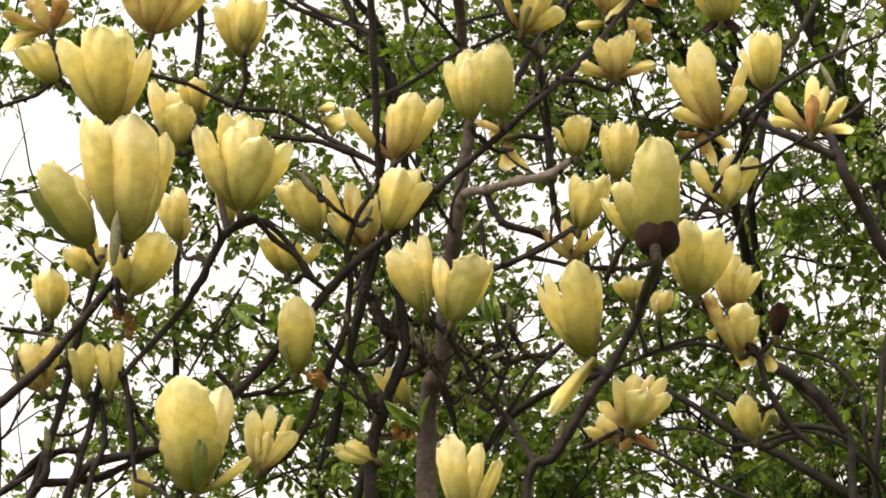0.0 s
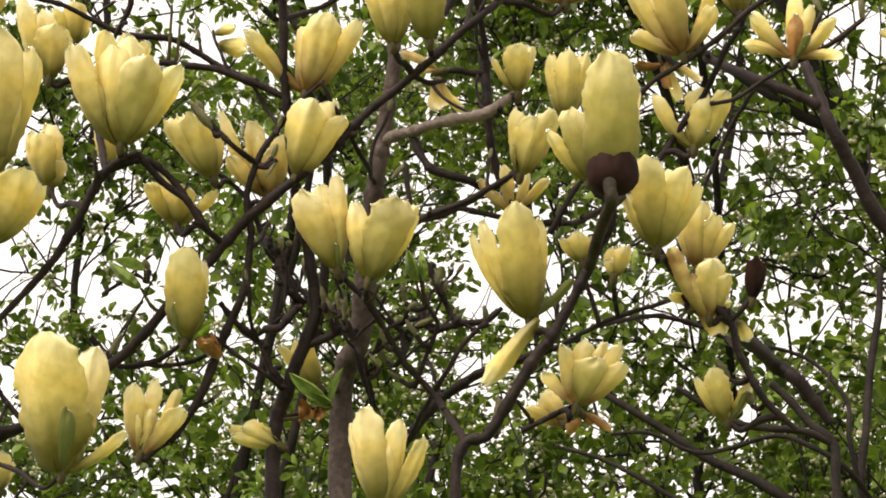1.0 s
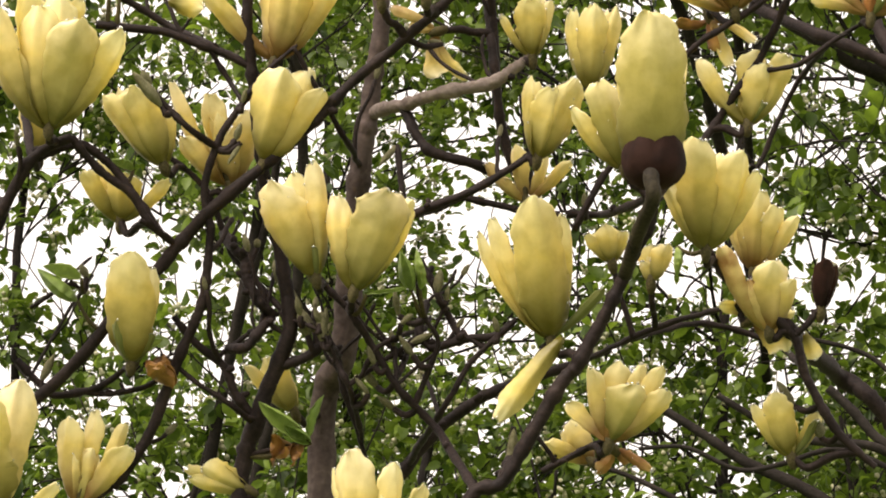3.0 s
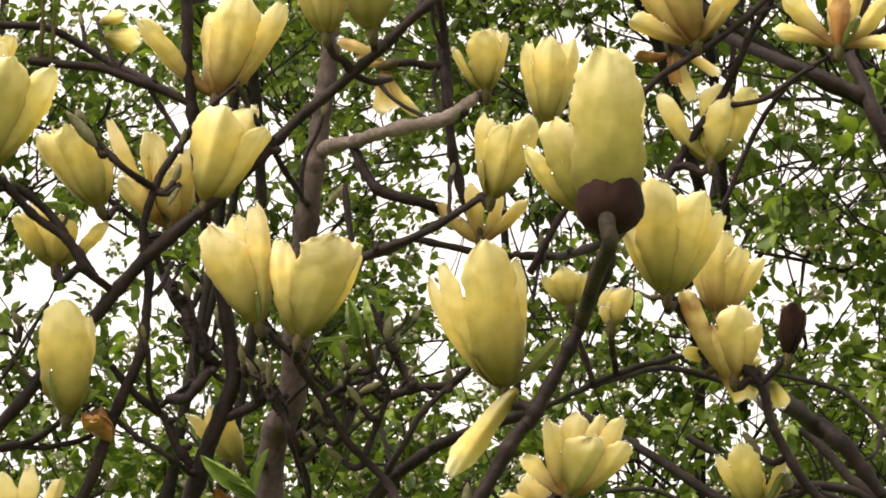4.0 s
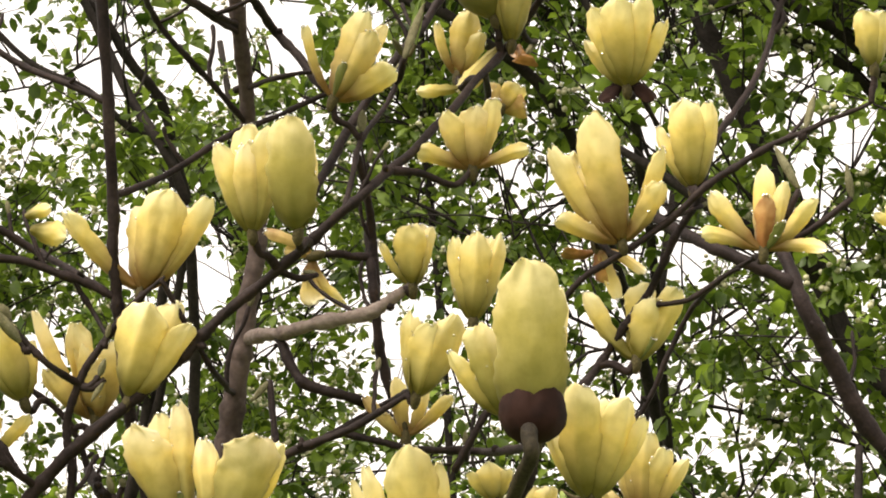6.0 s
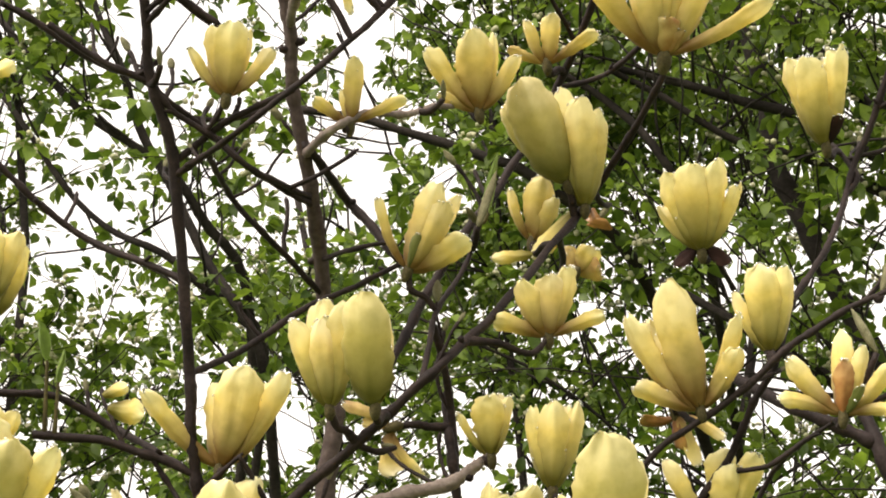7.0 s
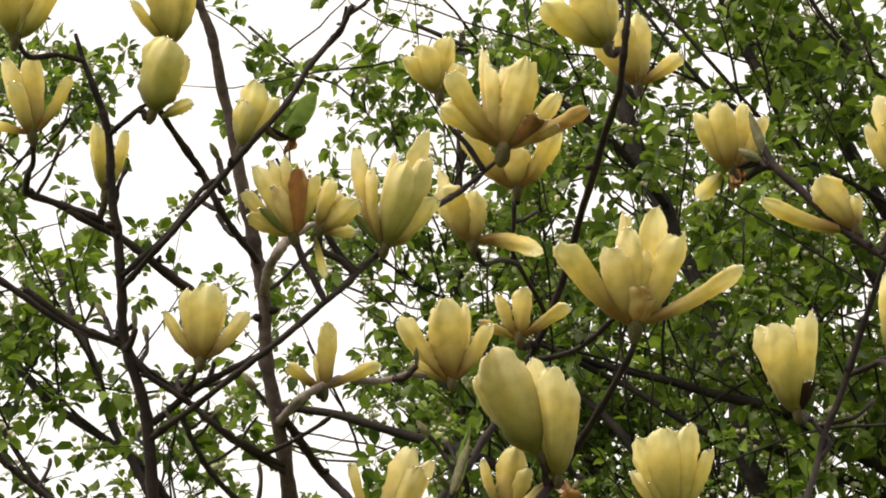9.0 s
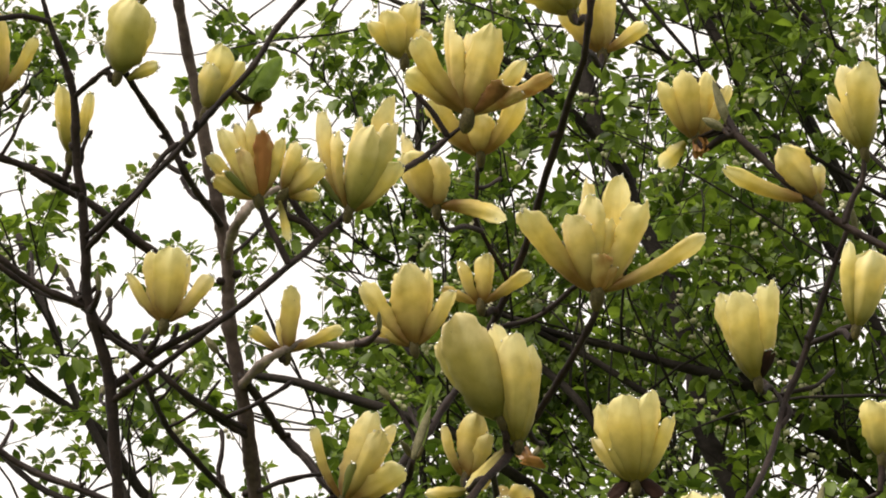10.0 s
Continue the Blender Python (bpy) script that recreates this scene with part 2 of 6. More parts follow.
class Bulk:
    """Vertices and faces gathered for one mesh."""
    def __init__(self):
        self.v, self.f = [], []

    def tube(self, path, radii, sides):
        v, f = tube_arrays(path, radii, sides, 0.06, len(self.v))
        self.v += v
        self.f += f

    def leaf(self, p, d, n, length, width):
        o = len(self.v)
        d = d / np.linalg.norm(d)
        s = np.cross(d, n)
        s /= np.linalg.norm(s) + 1e-9
        n = np.cross(s, d)
        for u, w, dn in ((0.0, 0.0, 0), (0.3, 0.42, 0.06), (0.65, 0.46, 0.02), (1.0, 0.0, -0.12)):
            c = p + d * (u * length) + n * (dn * length)
            if w == 0:
                self.v.append(tuple(c))
            else:
                self.v.append(tuple(c - s * (w * width) + n * (0.16 * width)))
                self.v.append(tuple(c))
                self.v.append(tuple(c + s * (w * width) + n * (0.16 * width)))
        self.f += [(o, o + 2, o + 1), (o, o + 3, o + 2), (o + 1, o + 2, o + 5, o + 4), (o + 2, o + 3, o + 6, o + 5), (o + 4, o + 5, o + 7), (o + 5, o + 6, o + 7)]

    def ball(self, p, r):
        o = len(self.v)
        for z, k in ((-1, 0), (-0.45, 0.89), (0.45, 0.89), (1, 0)):
            if k == 0:
                self.v.append((p[0], p[1], p[2] + z * r))
            else:
                for a in range(5):
                    t = a * 1.2566 + (0.63 if z > 0 else 0)
                    self.v.append((p[0] + r * k * math.cos(t), p[1] + r * k * math.sin(t), p[2] + z * r))
        for a in range(5):
            b = (a + 1) % 5
            self.f += [(o, o + 1 + b, o + 1 + a), (o + 1 + a, o + 1 + b, o + 6 + a), (o + 1 + b, o + 6 + b, o + 6 + a), (o + 6 + a, o + 6 + b, o + 11)]



def egg(name, base, tip, radius, blunt=0.6, sides=8):
    """A plump pointed body from base to tip."""
    base, tip = np.array(base), np.array(tip)
    us = np.array((0.0, 0.08, 0.25, 0.45, 0.65, 0.82, 0.94, 1.0))
    rs = radius * np.array((0.35, 0.62, 0.92, 1.0, 0.90, blunt, 0.30, 0.05))
    return tube(name, base + us[:, None] * (tip - base), rs, sides, 0.05)


# ---- ground ----
def grass_material():
    mat, nt, n, l, bsdf = shader("spring_grass")
    co = n.new("ShaderNodeTexCoord")
    a = n.new("ShaderNodeTexNoise")
    a.inputs["Scale"].default_value = 0.8
    a.inputs["Detail"].default_value = 8
    l.new(co.outputs["Object"], a.inputs["Vector"])
    r = ramp(n, [(0.3, (0.05, 0.08, 0.02)), (0.7, (0.12, 0.15, 0.05))])
    l.new(a.outputs[0], r.inputs[0])
    l.new(r.outputs[0], bsdf.inputs["Base Color"])
    bsdf.inputs["Roughness"].default_value = 0.9
    return mat


R = 1500.0
ground = part("ground", mesh_of("ground", [(-R, -R, 0), (R, -R, 0), (R, R, 0), (-R, R, 0)], [(0, 1, 2, 3)]), grass_material())
tagged(ground, "flat spring lawn under the trees", "lawn", kind="structure")


# ---- the magnolia: trunk, limbs and branches ----
ROOT = Vector((0.10, 4.05, 0.0))
tree = thing("magnolia_tree", ROOT, "small magnolia tree with wet dark brown branches, nearly leafless in bloom", "tree")
KNOTS = []
# the camera's first eye point; limb ends and stalks join along lines from it
FIRST_EYE = np.array((0.0, 0.0, 1.45))


def bough(name, pts):
    """A limb of the magnolia through its bends; the fourth number is the radius in millimetres."""
    pts = [tuple(p) for p in pts]
    if name in ("trunk", "stem") or (name == "limb" and pts[0][2] < 2.6):
        # carried on down to the foot of the tree
        x, y, z, r = pts[0]
        if name == "trunk":
            pts = [(ROOT.x, ROOT.y, -0.05, r * 2.2), (ROOT.x - 0.01, ROOT.y - 0.02, 0.5, r * 1.7), (0.5 * (x + ROOT.x), 0.5 * (y + ROOT.y), 1.3, r * 1.4)] + pts
        else:
            pts = [(ROOT.x, ROOT.y, 0.55, r * 1.5), (0.6 * ROOT.x + 0.4 * x, 0.6 * ROOT.y + 0.4 * y, 1.25, r * 1.3), (0.2 * ROOT.x + 0.8 * x, 0.2 * ROOT.y + 0.8 * y, 1.25 + 0.62 * (z - 1.25), r * 1.1)] + pts
    if KNOTS:
        known = np.array(KNOTS)[:, :3]
        for end in (0, -1):
            p = np.array(pts[end][:3])
            way = (p - FIRST_EYE) / np.linalg.norm(p - FIRST_EYE)
            d = known - p
            deep = d @ way
            across = np.linalg.norm(d - deep[:, None] * way, axis=1) + 0.05 * abs(deep)
            i = int(across.argmin())
            if across[i] < 0.022 and name != "trunk":
                pts[end] = (*known[i], pts[end][3])
            elif end == -1:
                pts[end] = (*pts[end][:3], pts[end][3] * 0.6)
    keep = [pts[0]]
    for k in range(1, len(pts) - 1):
        a = np.array(pts[k][:3]) - np.array(keep[-1][:3])
        b = np.array(pts[k + 1][:3]) - np.array(pts[k][:3])
        if np.linalg.norm(a) > 0.012 and a @ b > -0.2 * np.linalg.norm(a) * np.linalg.norm(b):
            keep.append(pts[k])
    pts = keep + [pts[-1]]
    fine = spline(pts, 14)
    line = np.array(pts)
    stiff = np.array([np.interp(np.linspace(0, len(pts) - 1, len(fine)), range(len(pts)), line[:, c]) for c in range(4)]).T
    fine = 0.65 * fine + 0.35 * stiff
    wob = np.array([noise.noise_vector(Vector(p[:3]) * 16.0) for p in fine]) * 0.0026
    wob += np.array([noise.noise_vector(Vector(p[:3]) * 45.0) for p in fine]) * 0.0009
    path = fine[:, :3] + wob
    radii = np.maximum(fine[:, 3], 1.2) * (0.00086 if name in ("trunk", "pale") else 0.00078)
    run = np.concatenate([[0], np.cumsum(np.linalg.norm(np.diff(path, axis=0), axis=1))])
    node = random.uniform(0.01, 0.03)
    while node < run[-1]:
        radii = radii * (1 + random.uniform(0.10, 0.32) * np.clip(0.006 / radii, 0.12, 1.0) * np.exp(-((run - node) / 0.0045) ** 2))
        node += random.uniform(0.02, 0.06)
    for p, r in zip(path, radii):
        KNOTS.append((*p, r))
    mat = {"trunk": TRUNK_BARK, "pale": PALE_BARK}.get(name, BARK)
    name = "limb" if name == "pale" else name
    part(name, tube(name, path - np.array(ROOT), radii, 12 if radii.max() > 0.008 else 8, 0.14 if mat is PALE_BARK else 0.09), mat, tree)


bough('trunk', [(-0.035, 4.118, 2.629, 15.8), (-0.010, 4.070, 2.788, 14.7), (0.006, 4.017, 2.937, 12.7), (0.017, 3.994, 3.001, 11.0), (0.031, 3.978, 3.090, 8.9), (0.023, 3.963, 3.200, 8.3), (0.015, 3.891, 3.271, 7.8), (0.003, 3.844, 3.352, 7.3), (0.002, 3.822, 3.398, 7.3), (-0.005, 3.799, 3.445, 7.3), (-0.021, 3.749, 3.532, 6.3), (-0.037, 3.698, 3.617, 5.3), (-0.068, 3.656, 3.687, 4.2)])
bough('stem', [(-0.106, 3.995, 2.595, 10.7), (-0.083, 3.967, 2.693, 10.1), (-0.055, 3.943, 2.767, 9.6), (-0.068, 3.917, 2.844, 7.6), (-0.085, 3.878, 2.949, 7.1), (-0.088, 3.830, 3.075, 7.0), (-0.090, 3.849, 3.022, 6.5), (-0.091, 3.828, 3.078, 6.5), (-0.097, 3.754, 3.243, 6.5), (-0.116, 3.717, 3.314, 6.0), (-0.118, 3.683, 3.381, 5.5), (-0.118, 3.695, 3.357, 5.5), (-0.123, 3.660, 3.424, 5.0), (-0.124, 3.633, 3.474, 4.5), (-0.136, 3.611, 3.511, 4.0), (-0.150, 3.589, 3.551, 3.5)])
bough('limb', [(-0.499, 3.951, 2.567, 8.2), (-0.367, 3.946, 2.636, 7.4), (-0.270, 3.932, 2.709, 7.4), (-0.172, 3.903, 2.811, 7.4), (-0.132, 3.889, 2.853, 7.6), (-0.068, 3.873, 2.903, 7.1), (-0.023, 3.859, 2.940, 6.6), (0.007, 3.849, 2.967, 6.0), (0.068, 3.831, 3.013, 5.9), (0.133, 3.819, 3.071, 5.4), (0.189, 3.897, 3.157, 4.9), (0.271, 3.992, 3.295, 4.9), (0.306, 3.965, 3.337, 4.3), (0.343, 3.902, 3.375, 4.3), (0.352, 3.886, 3.395, 4.2)])
bough('branch', [(-0.220, 3.962, 2.618, 7.5), (-0.187, 3.951, 2.661, 7.0), (-0.156, 3.929, 2.733, 6.5), (-0.135, 3.914, 2.781, 6.0), (-0.128, 3.895, 2.837, 5.5), (-0.132, 3.881, 2.879, 5.0), (-0.121, 3.868, 2.914, 5.0), (-0.099, 3.856, 2.946, 4.5), (-0.076, 3.846, 2.973, 4.0), (-0.044, 3.837, 2.998, 3.0)])
bough('branch', [(-0.120, 3.849, 2.905, 4.5), (-0.142, 3.842, 2.919, 4.0), (-0.161, 3.835, 2.936, 4.0), (-0.183, 3.825, 2.960, 4.5)])
bough('branch', [(-0.251, 3.840, 2.913, 5.0), (-0.226, 3.851, 2.885, 5.0), (-0.195, 3.861, 2.864, 5.0), (-0.180, 3.870, 2.838, 5.0), (-0.153, 3.880, 2.815, 5.0)])
bough('branch', [(-0.425, 3.895, 2.711, 4.4), (-0.340, 3.872, 2.803, 5.9), (-0.290, 3.846, 2.890, 6.6), (-0.268, 3.838, 2.915, 5.9)])
bough('branch', [(-0.292, 3.862, 2.908, 5.2), (-0.244, 3.862, 2.915, 5.2), (-0.208, 3.874, 2.887, 5.2), (-0.171, 3.893, 2.839, 5.2)])
bough('branch', [(-0.546, 3.947, 2.561, 6.7), (-0.506, 3.917, 2.682, 6.7), (-0.474, 3.884, 2.794, 5.9), (-0.444, 3.856, 2.883, 5.2)])
bough('branch', [(-0.589, 3.887, 2.670, 8.1), (-0.523, 3.879, 2.724, 7.4), (-0.486, 3.869, 2.767, 6.6), (-0.434, 3.853, 2.830, 6.6), (-0.422, 3.839, 2.875, 6.6), (-0.424, 3.825, 2.912, 6.6)])
bough('branch', [(-0.584, 3.775, 3.043, 3.0), (-0.534, 3.774, 3.061, 3.7), (-0.498, 3.772, 3.079, 3.7), (-0.461, 3.790, 3.047, 3.7)])
bough('branch', [(-0.411, 3.946, 2.623, 4.4), (-0.416, 3.927, 2.683, 3.7), (-0.435, 3.910, 2.733, 3.7), (-0.449, 3.899, 2.760, 3.0)])
bough('branch', [(-0.516, 3.953, 2.631, 6.0), (-0.567, 3.957, 2.594, 6.0), (-0.604, 3.960, 2.565, 6.7)])
bough('branch', [(-0.369, 3.966, 2.642, 5.2), (-0.458, 3.970, 2.600, 6.7), (-0.546, 3.962, 2.588, 6.7)])
bough('branch', [(-0.422, 3.849, 2.782, 5.1), (-0.428, 3.834, 2.824, 5.1), (-0.419, 3.821, 2.864, 5.9)])
bough('stem', [(0.098, 3.858, 2.539, 7.5), (0.135, 3.844, 2.584, 7.5), (0.185, 3.819, 2.662, 8.1), (0.201, 3.813, 2.677, 7.7), (0.225, 3.798, 2.718, 7.2), (0.251, 3.781, 2.765, 6.7), (0.265, 3.770, 2.794, 7.2), (0.269, 3.758, 2.824, 7.7)])
bough('branch', [(0.326, 3.872, 2.806, 4.5), (0.343, 3.880, 2.778, 5.0), (0.372, 3.885, 2.754, 5.0), (0.400, 3.891, 2.726, 5.5), (0.410, 3.902, 2.691, 5.5), (0.437, 3.913, 2.644, 5.5), (0.470, 3.920, 2.612, 6.0)])
bough('branch', [(0.400, 3.891, 2.726, 4.0), (0.413, 3.886, 2.737, 4.0), (0.425, 3.881, 2.753, 3.5)])
bough('pale', [(0.028, 3.918, 2.964, 7.2), (0.070, 3.913, 2.976, 7.2), (0.132, 3.906, 2.988, 6.7), (0.158, 3.900, 3.002, 5.7), (0.169, 3.895, 3.012, 3.6)])
bough('pale', [(0.020, 3.802, 3.268, 4.6), (0.037, 3.794, 3.286, 4.6), (0.073, 3.800, 3.306, 4.0), (0.114, 3.842, 3.327, 3.5), (0.150, 3.900, 3.360, 3.0), (0.176, 3.951, 3.382, 2.5)])
bough('pale', [(0.010, 3.742, 3.372, 5.1), (0.015, 3.732, 3.392, 5.1), (0.031, 3.727, 3.415, 5.1), (0.054, 3.731, 3.431, 4.6)])
bough('branch', [(0.029, 3.878, 3.195, 3.0), (0.053, 3.881, 3.210, 3.0), (0.089, 3.902, 3.222, 2.5), (0.099, 3.921, 3.205, 2.5)])
bough('branch', [(0.016, 3.900, 2.830, 5.5), (0.066, 3.891, 2.854, 5.0), (0.126, 3.881, 2.877, 4.5), (0.170, 3.871, 2.900, 4.5)])
bough('branch', [(0.204, 3.892, 2.836, 4.0), (0.303, 3.835, 2.972, 4.0), (0.348, 3.819, 3.002, 4.0), (0.393, 3.803, 3.032, 4.4), (0.427, 3.790, 3.058, 4.4), (0.483, 3.784, 3.091, 3.9), (0.574, 3.775, 3.128, 3.9)])
bough('limb', [(0.289, 3.901, 2.858, 4.5), (0.326, 3.877, 2.915, 5.5), (0.358, 3.860, 2.954, 5.0), (0.379, 3.847, 2.980, 5.0), (0.400, 3.828, 3.025, 4.5), (0.424, 3.814, 3.062, 4.5), (0.444, 3.827, 3.121, 4.0), (0.482, 3.856, 3.182, 4.0), (0.516, 3.894, 3.278, 4.0), (0.552, 3.874, 3.354, 4.5), (0.583, 3.826, 3.426, 4.5)])
bough('branch', [(0.610, 3.787, 3.378, 4.4), (0.576, 3.793, 3.407, 4.9), (0.540, 3.792, 3.440, 4.9), (0.483, 3.793, 3.511, 4.9), (0.466, 3.789, 3.564, 4.9)])
bough('branch', [(0.373, 3.832, 2.962, 3.0), (0.411, 3.827, 2.967, 3.0), (0.445, 3.816, 2.986, 3.0), (0.475, 3.806, 3.000, 3.0)])
bough('branch', [(0.103, 3.843, 3.077, 3.5), (0.128, 3.878, 3.139, 3.5), (0.156, 3.940, 3.216, 3.0), (0.169, 3.955, 3.263, 3.0), (0.180, 3.967, 3.297, 2.5)])
bough('branch', [(0.075, 3.888, 3.085, 5.1), (0.108, 3.926, 3.160, 5.6), (0.146, 3.966, 3.244, 5.6), (0.198, 4.030, 3.344, 5.0), (0.245, 4.037, 3.426, 5.1), (0.269, 4.009, 3.466, 5.1), (0.292, 3.963, 3.510, 4.6), (0.323, 3.845, 3.561, 4.6), (0.339, 3.747, 3.569, 4.2), (0.347, 3.700, 3.610, 4.2), (0.358, 3.670, 3.678, 4.0)])
bough('branch', [(-0.093, 3.703, 3.206, 4.4), (-0.041, 3.692, 3.237, 3.9), (0.019, 3.677, 3.279, 3.9), (0.067, 3.672, 3.318, 3.9), (0.107, 3.692, 3.371, 3.9), (0.153, 3.751, 3.447, 3.9), (0.191, 3.792, 3.496, 3.9), (0.230, 3.802, 3.540, 3.4)])
bough('branch', [(-0.111, 3.660, 3.332, 3.5), (-0.078, 3.647, 3.362, 3.5), (-0.033, 3.625, 3.406, 3.5), (-0.008, 3.614, 3.432, 3.5), (0.032, 3.604, 3.471, 3.5), (0.062, 3.597, 3.518, 3.5), (0.087, 3.599, 3.551, 3.5), (0.092, 3.587, 3.566, 3.0)])
bough('branch', [(-0.121, 3.616, 3.462, 3.5), (-0.098, 3.607, 3.478, 3.0), (-0.081, 3.603, 3.485, 3.0)])
bough('branch', [(-0.202, 3.694, 3.353, 4.0), (-0.158, 3.711, 3.322, 4.0), (-0.120, 3.721, 3.304, 4.0)])
bough('branch', [(-0.204, 3.691, 3.449, 4.1), (-0.150, 3.701, 3.434, 4.1), (-0.130, 3.709, 3.422, 3.6), (-0.065, 3.738, 3.369, 3.0)])
bough('branch', [(-0.119, 3.721, 3.304, 3.5), (-0.094, 3.734, 3.281, 3.5), (-0.065, 3.746, 3.262, 3.5), (-0.031, 3.764, 3.238, 3.5), (0.008, 3.798, 3.217, 3.5)])
bough('branch', [(-0.070, 3.744, 3.263, 3.0), (-0.057, 3.737, 3.279, 3.0), (-0.051, 3.730, 3.294, 3.0)])
bough('branch', [(0.018, 3.909, 3.322, 4.8), (0.048, 3.941, 3.283, 5.3), (0.087, 4.014, 3.249, 5.8)])
bough('branch', [(-0.080, 3.663, 3.508, 3.6), (-0.048, 3.687, 3.469, 4.1), (-0.028, 3.708, 3.432, 4.1), (-0.001, 3.729, 3.395, 4.1)])
bough('branch', [(0.242, 3.907, 3.565, 3.0), (0.240, 3.926, 3.538, 3.0), (0.241, 3.945, 3.513, 3.0), (0.271, 4.004, 3.470, 3.0)])
bough('branch', [(0.251, 4.029, 3.438, 3.5), (0.302, 4.042, 3.458, 3.5), (0.336, 4.020, 3.474, 3.5), (0.363, 4.000, 3.478, 3.0)])
bough('branch', [(0.499, 3.913, 3.315, 3.0), (0.519, 3.891, 3.269, 3.5), (0.525, 3.874, 3.238, 3.5)])
bough('branch', [(0.587, 3.861, 3.342, 3.5), (0.561, 3.875, 3.336, 3.5), (0.547, 3.884, 3.329, 3.5)])
bough('branch', [(0.005, 3.914, 2.788, 4.0), (0.000, 3.921, 2.769, 4.5), (0.019, 3.930, 2.740, 4.5), (0.043, 3.942, 2.702, 4.5), (0.078, 3.954, 2.663, 5.0), (0.114, 3.969, 2.609, 5.5)])
bough('branch', [(-0.031, 3.929, 2.810, 3.5), (-0.021, 3.934, 2.797, 4.1), (0.000, 3.939, 2.779, 4.0)])
bough('branch', [(0.043, 4.001, 2.727, 3.6), (0.062, 3.986, 2.771, 3.6), (0.066, 3.977, 2.798, 3.1)])
bough('branch', [(-0.035, 3.982, 2.783, 3.6), (-0.015, 3.992, 2.753, 4.1), (-0.008, 4.004, 2.714, 4.1), (0.011, 4.023, 2.655, 4.1)])
bough('branch', [(-0.165, 3.938, 2.774, 4.1), (-0.142, 3.946, 2.749, 4.6), (-0.118, 3.954, 2.730, 5.1), (-0.108, 3.962, 2.706, 5.6), (-0.088, 3.971, 2.680, 6.1)])
bough('branch', [(0.036, 4.109, 2.658, 7.9), (0.074, 4.094, 2.707, 7.9), (0.123, 4.083, 2.739, 7.4), (0.181, 4.074, 2.757, 6.9), (0.244, 4.066, 2.776, 4.8)])
bough('branch', [(0.212, 3.992, 2.735, 3.6), (0.260, 3.982, 2.761, 3.6), (0.311, 3.973, 2.775, 3.6), (0.372, 3.962, 2.789, 3.1)])
bough('branch', [(0.171, 3.941, 2.620, 4.0), (0.195, 3.938, 2.629, 4.0), (0.218, 3.933, 2.640, 4.0), (0.234, 3.929, 2.648, 4.0)])
bough('branch', [(0.144, 3.987, 2.619, 6.6), (0.147, 3.978, 2.648, 7.1), (0.149, 3.971, 2.672, 6.1)])
bough('branch', [(0.057, 3.953, 2.868, 5.1), (0.098, 3.946, 2.886, 5.1), (0.150, 3.934, 2.914, 4.6), (0.174, 3.928, 2.926, 4.1)])
bough('branch', [(0.109, 3.950, 2.873, 4.1), (0.175, 3.947, 2.873, 4.1), (0.232, 3.946, 2.869, 4.6), (0.273, 3.940, 2.879, 5.2)])
bough('branch', [(0.215, 3.957, 2.840, 4.1), (0.236, 3.948, 2.864, 4.1), (0.247, 3.937, 2.892, 3.6)])
bough('branch', [(0.135, 3.943, 3.091, 5.8), (0.138, 3.939, 3.021, 5.8), (0.147, 3.966, 2.948, 5.8), (0.182, 4.001, 2.848, 4.7)])
bough('branch', [(0.132, 3.999, 3.188, 4.1), (0.139, 3.934, 3.071, 5.1), (0.141, 3.951, 2.989, 5.1), (0.151, 3.972, 2.930, 5.1)])
bough('branch', [(0.049, 3.915, 2.971, 6.2), (0.074, 3.930, 2.931, 6.2), (0.120, 3.934, 2.916, 6.2), (0.160, 3.938, 2.900, 5.2)])
bough('branch', [(-0.229, 3.842, 3.024, 5.1), (-0.168, 3.848, 3.019, 5.1), (-0.118, 3.857, 3.002, 5.1), (-0.082, 3.863, 2.987, 4.6)])
bough('branch', [(-0.308, 3.943, 2.735, 4.6), (-0.274, 3.955, 2.704, 4.6), (-0.233, 3.955, 2.712, 4.6), (-0.205, 3.950, 2.730, 4.0)])
bough('branch', [(-0.178, 3.925, 2.935, 3.1), (-0.134, 3.941, 2.897, 4.1), (-0.110, 3.962, 2.840, 4.1), (-0.055, 3.981, 2.786, 4.1)])
bough('branch', [(-0.274, 3.774, 3.276, 3.6), (-0.231, 3.797, 3.234, 4.1), (-0.182, 3.815, 3.201, 4.1), (-0.107, 3.836, 3.169, 4.1)])
bough('branch', [(-0.268, 3.713, 3.400, 4.1), (-0.214, 3.732, 3.370, 4.1), (-0.165, 3.748, 3.342, 4.1), (-0.123, 3.758, 3.326, 4.6)])
bough('branch', [(-0.071, 3.824, 3.289, 3.6), (-0.057, 3.843, 3.253, 3.6), (-0.029, 3.868, 3.224, 3.6), (0.004, 3.921, 3.182, 3.6)])
bough('branch', [(-0.123, 3.758, 3.326, 3.5), (-0.097, 3.769, 3.304, 3.5), (-0.067, 3.782, 3.281, 3.5), (-0.028, 3.802, 3.251, 3.5), (0.010, 3.831, 3.231, 4.0)])
bough('branch', [(-0.095, 3.753, 3.245, 4.5), (-0.054, 3.742, 3.271, 4.0), (0.008, 3.728, 3.305, 4.0)])
bough('branch', [(-0.087, 3.871, 3.093, 4.1), (-0.050, 3.877, 3.111, 4.1), (-0.005, 3.888, 3.148, 4.1), (0.052, 3.903, 3.181, 3.5), (0.099, 3.920, 3.208, 3.0)])
bough('branch', [(-0.166, 3.697, 3.441, 4.6), (-0.117, 3.715, 3.411, 4.6), (-0.067, 3.734, 3.376, 4.0), (-0.039, 3.747, 3.352, 3.5)])
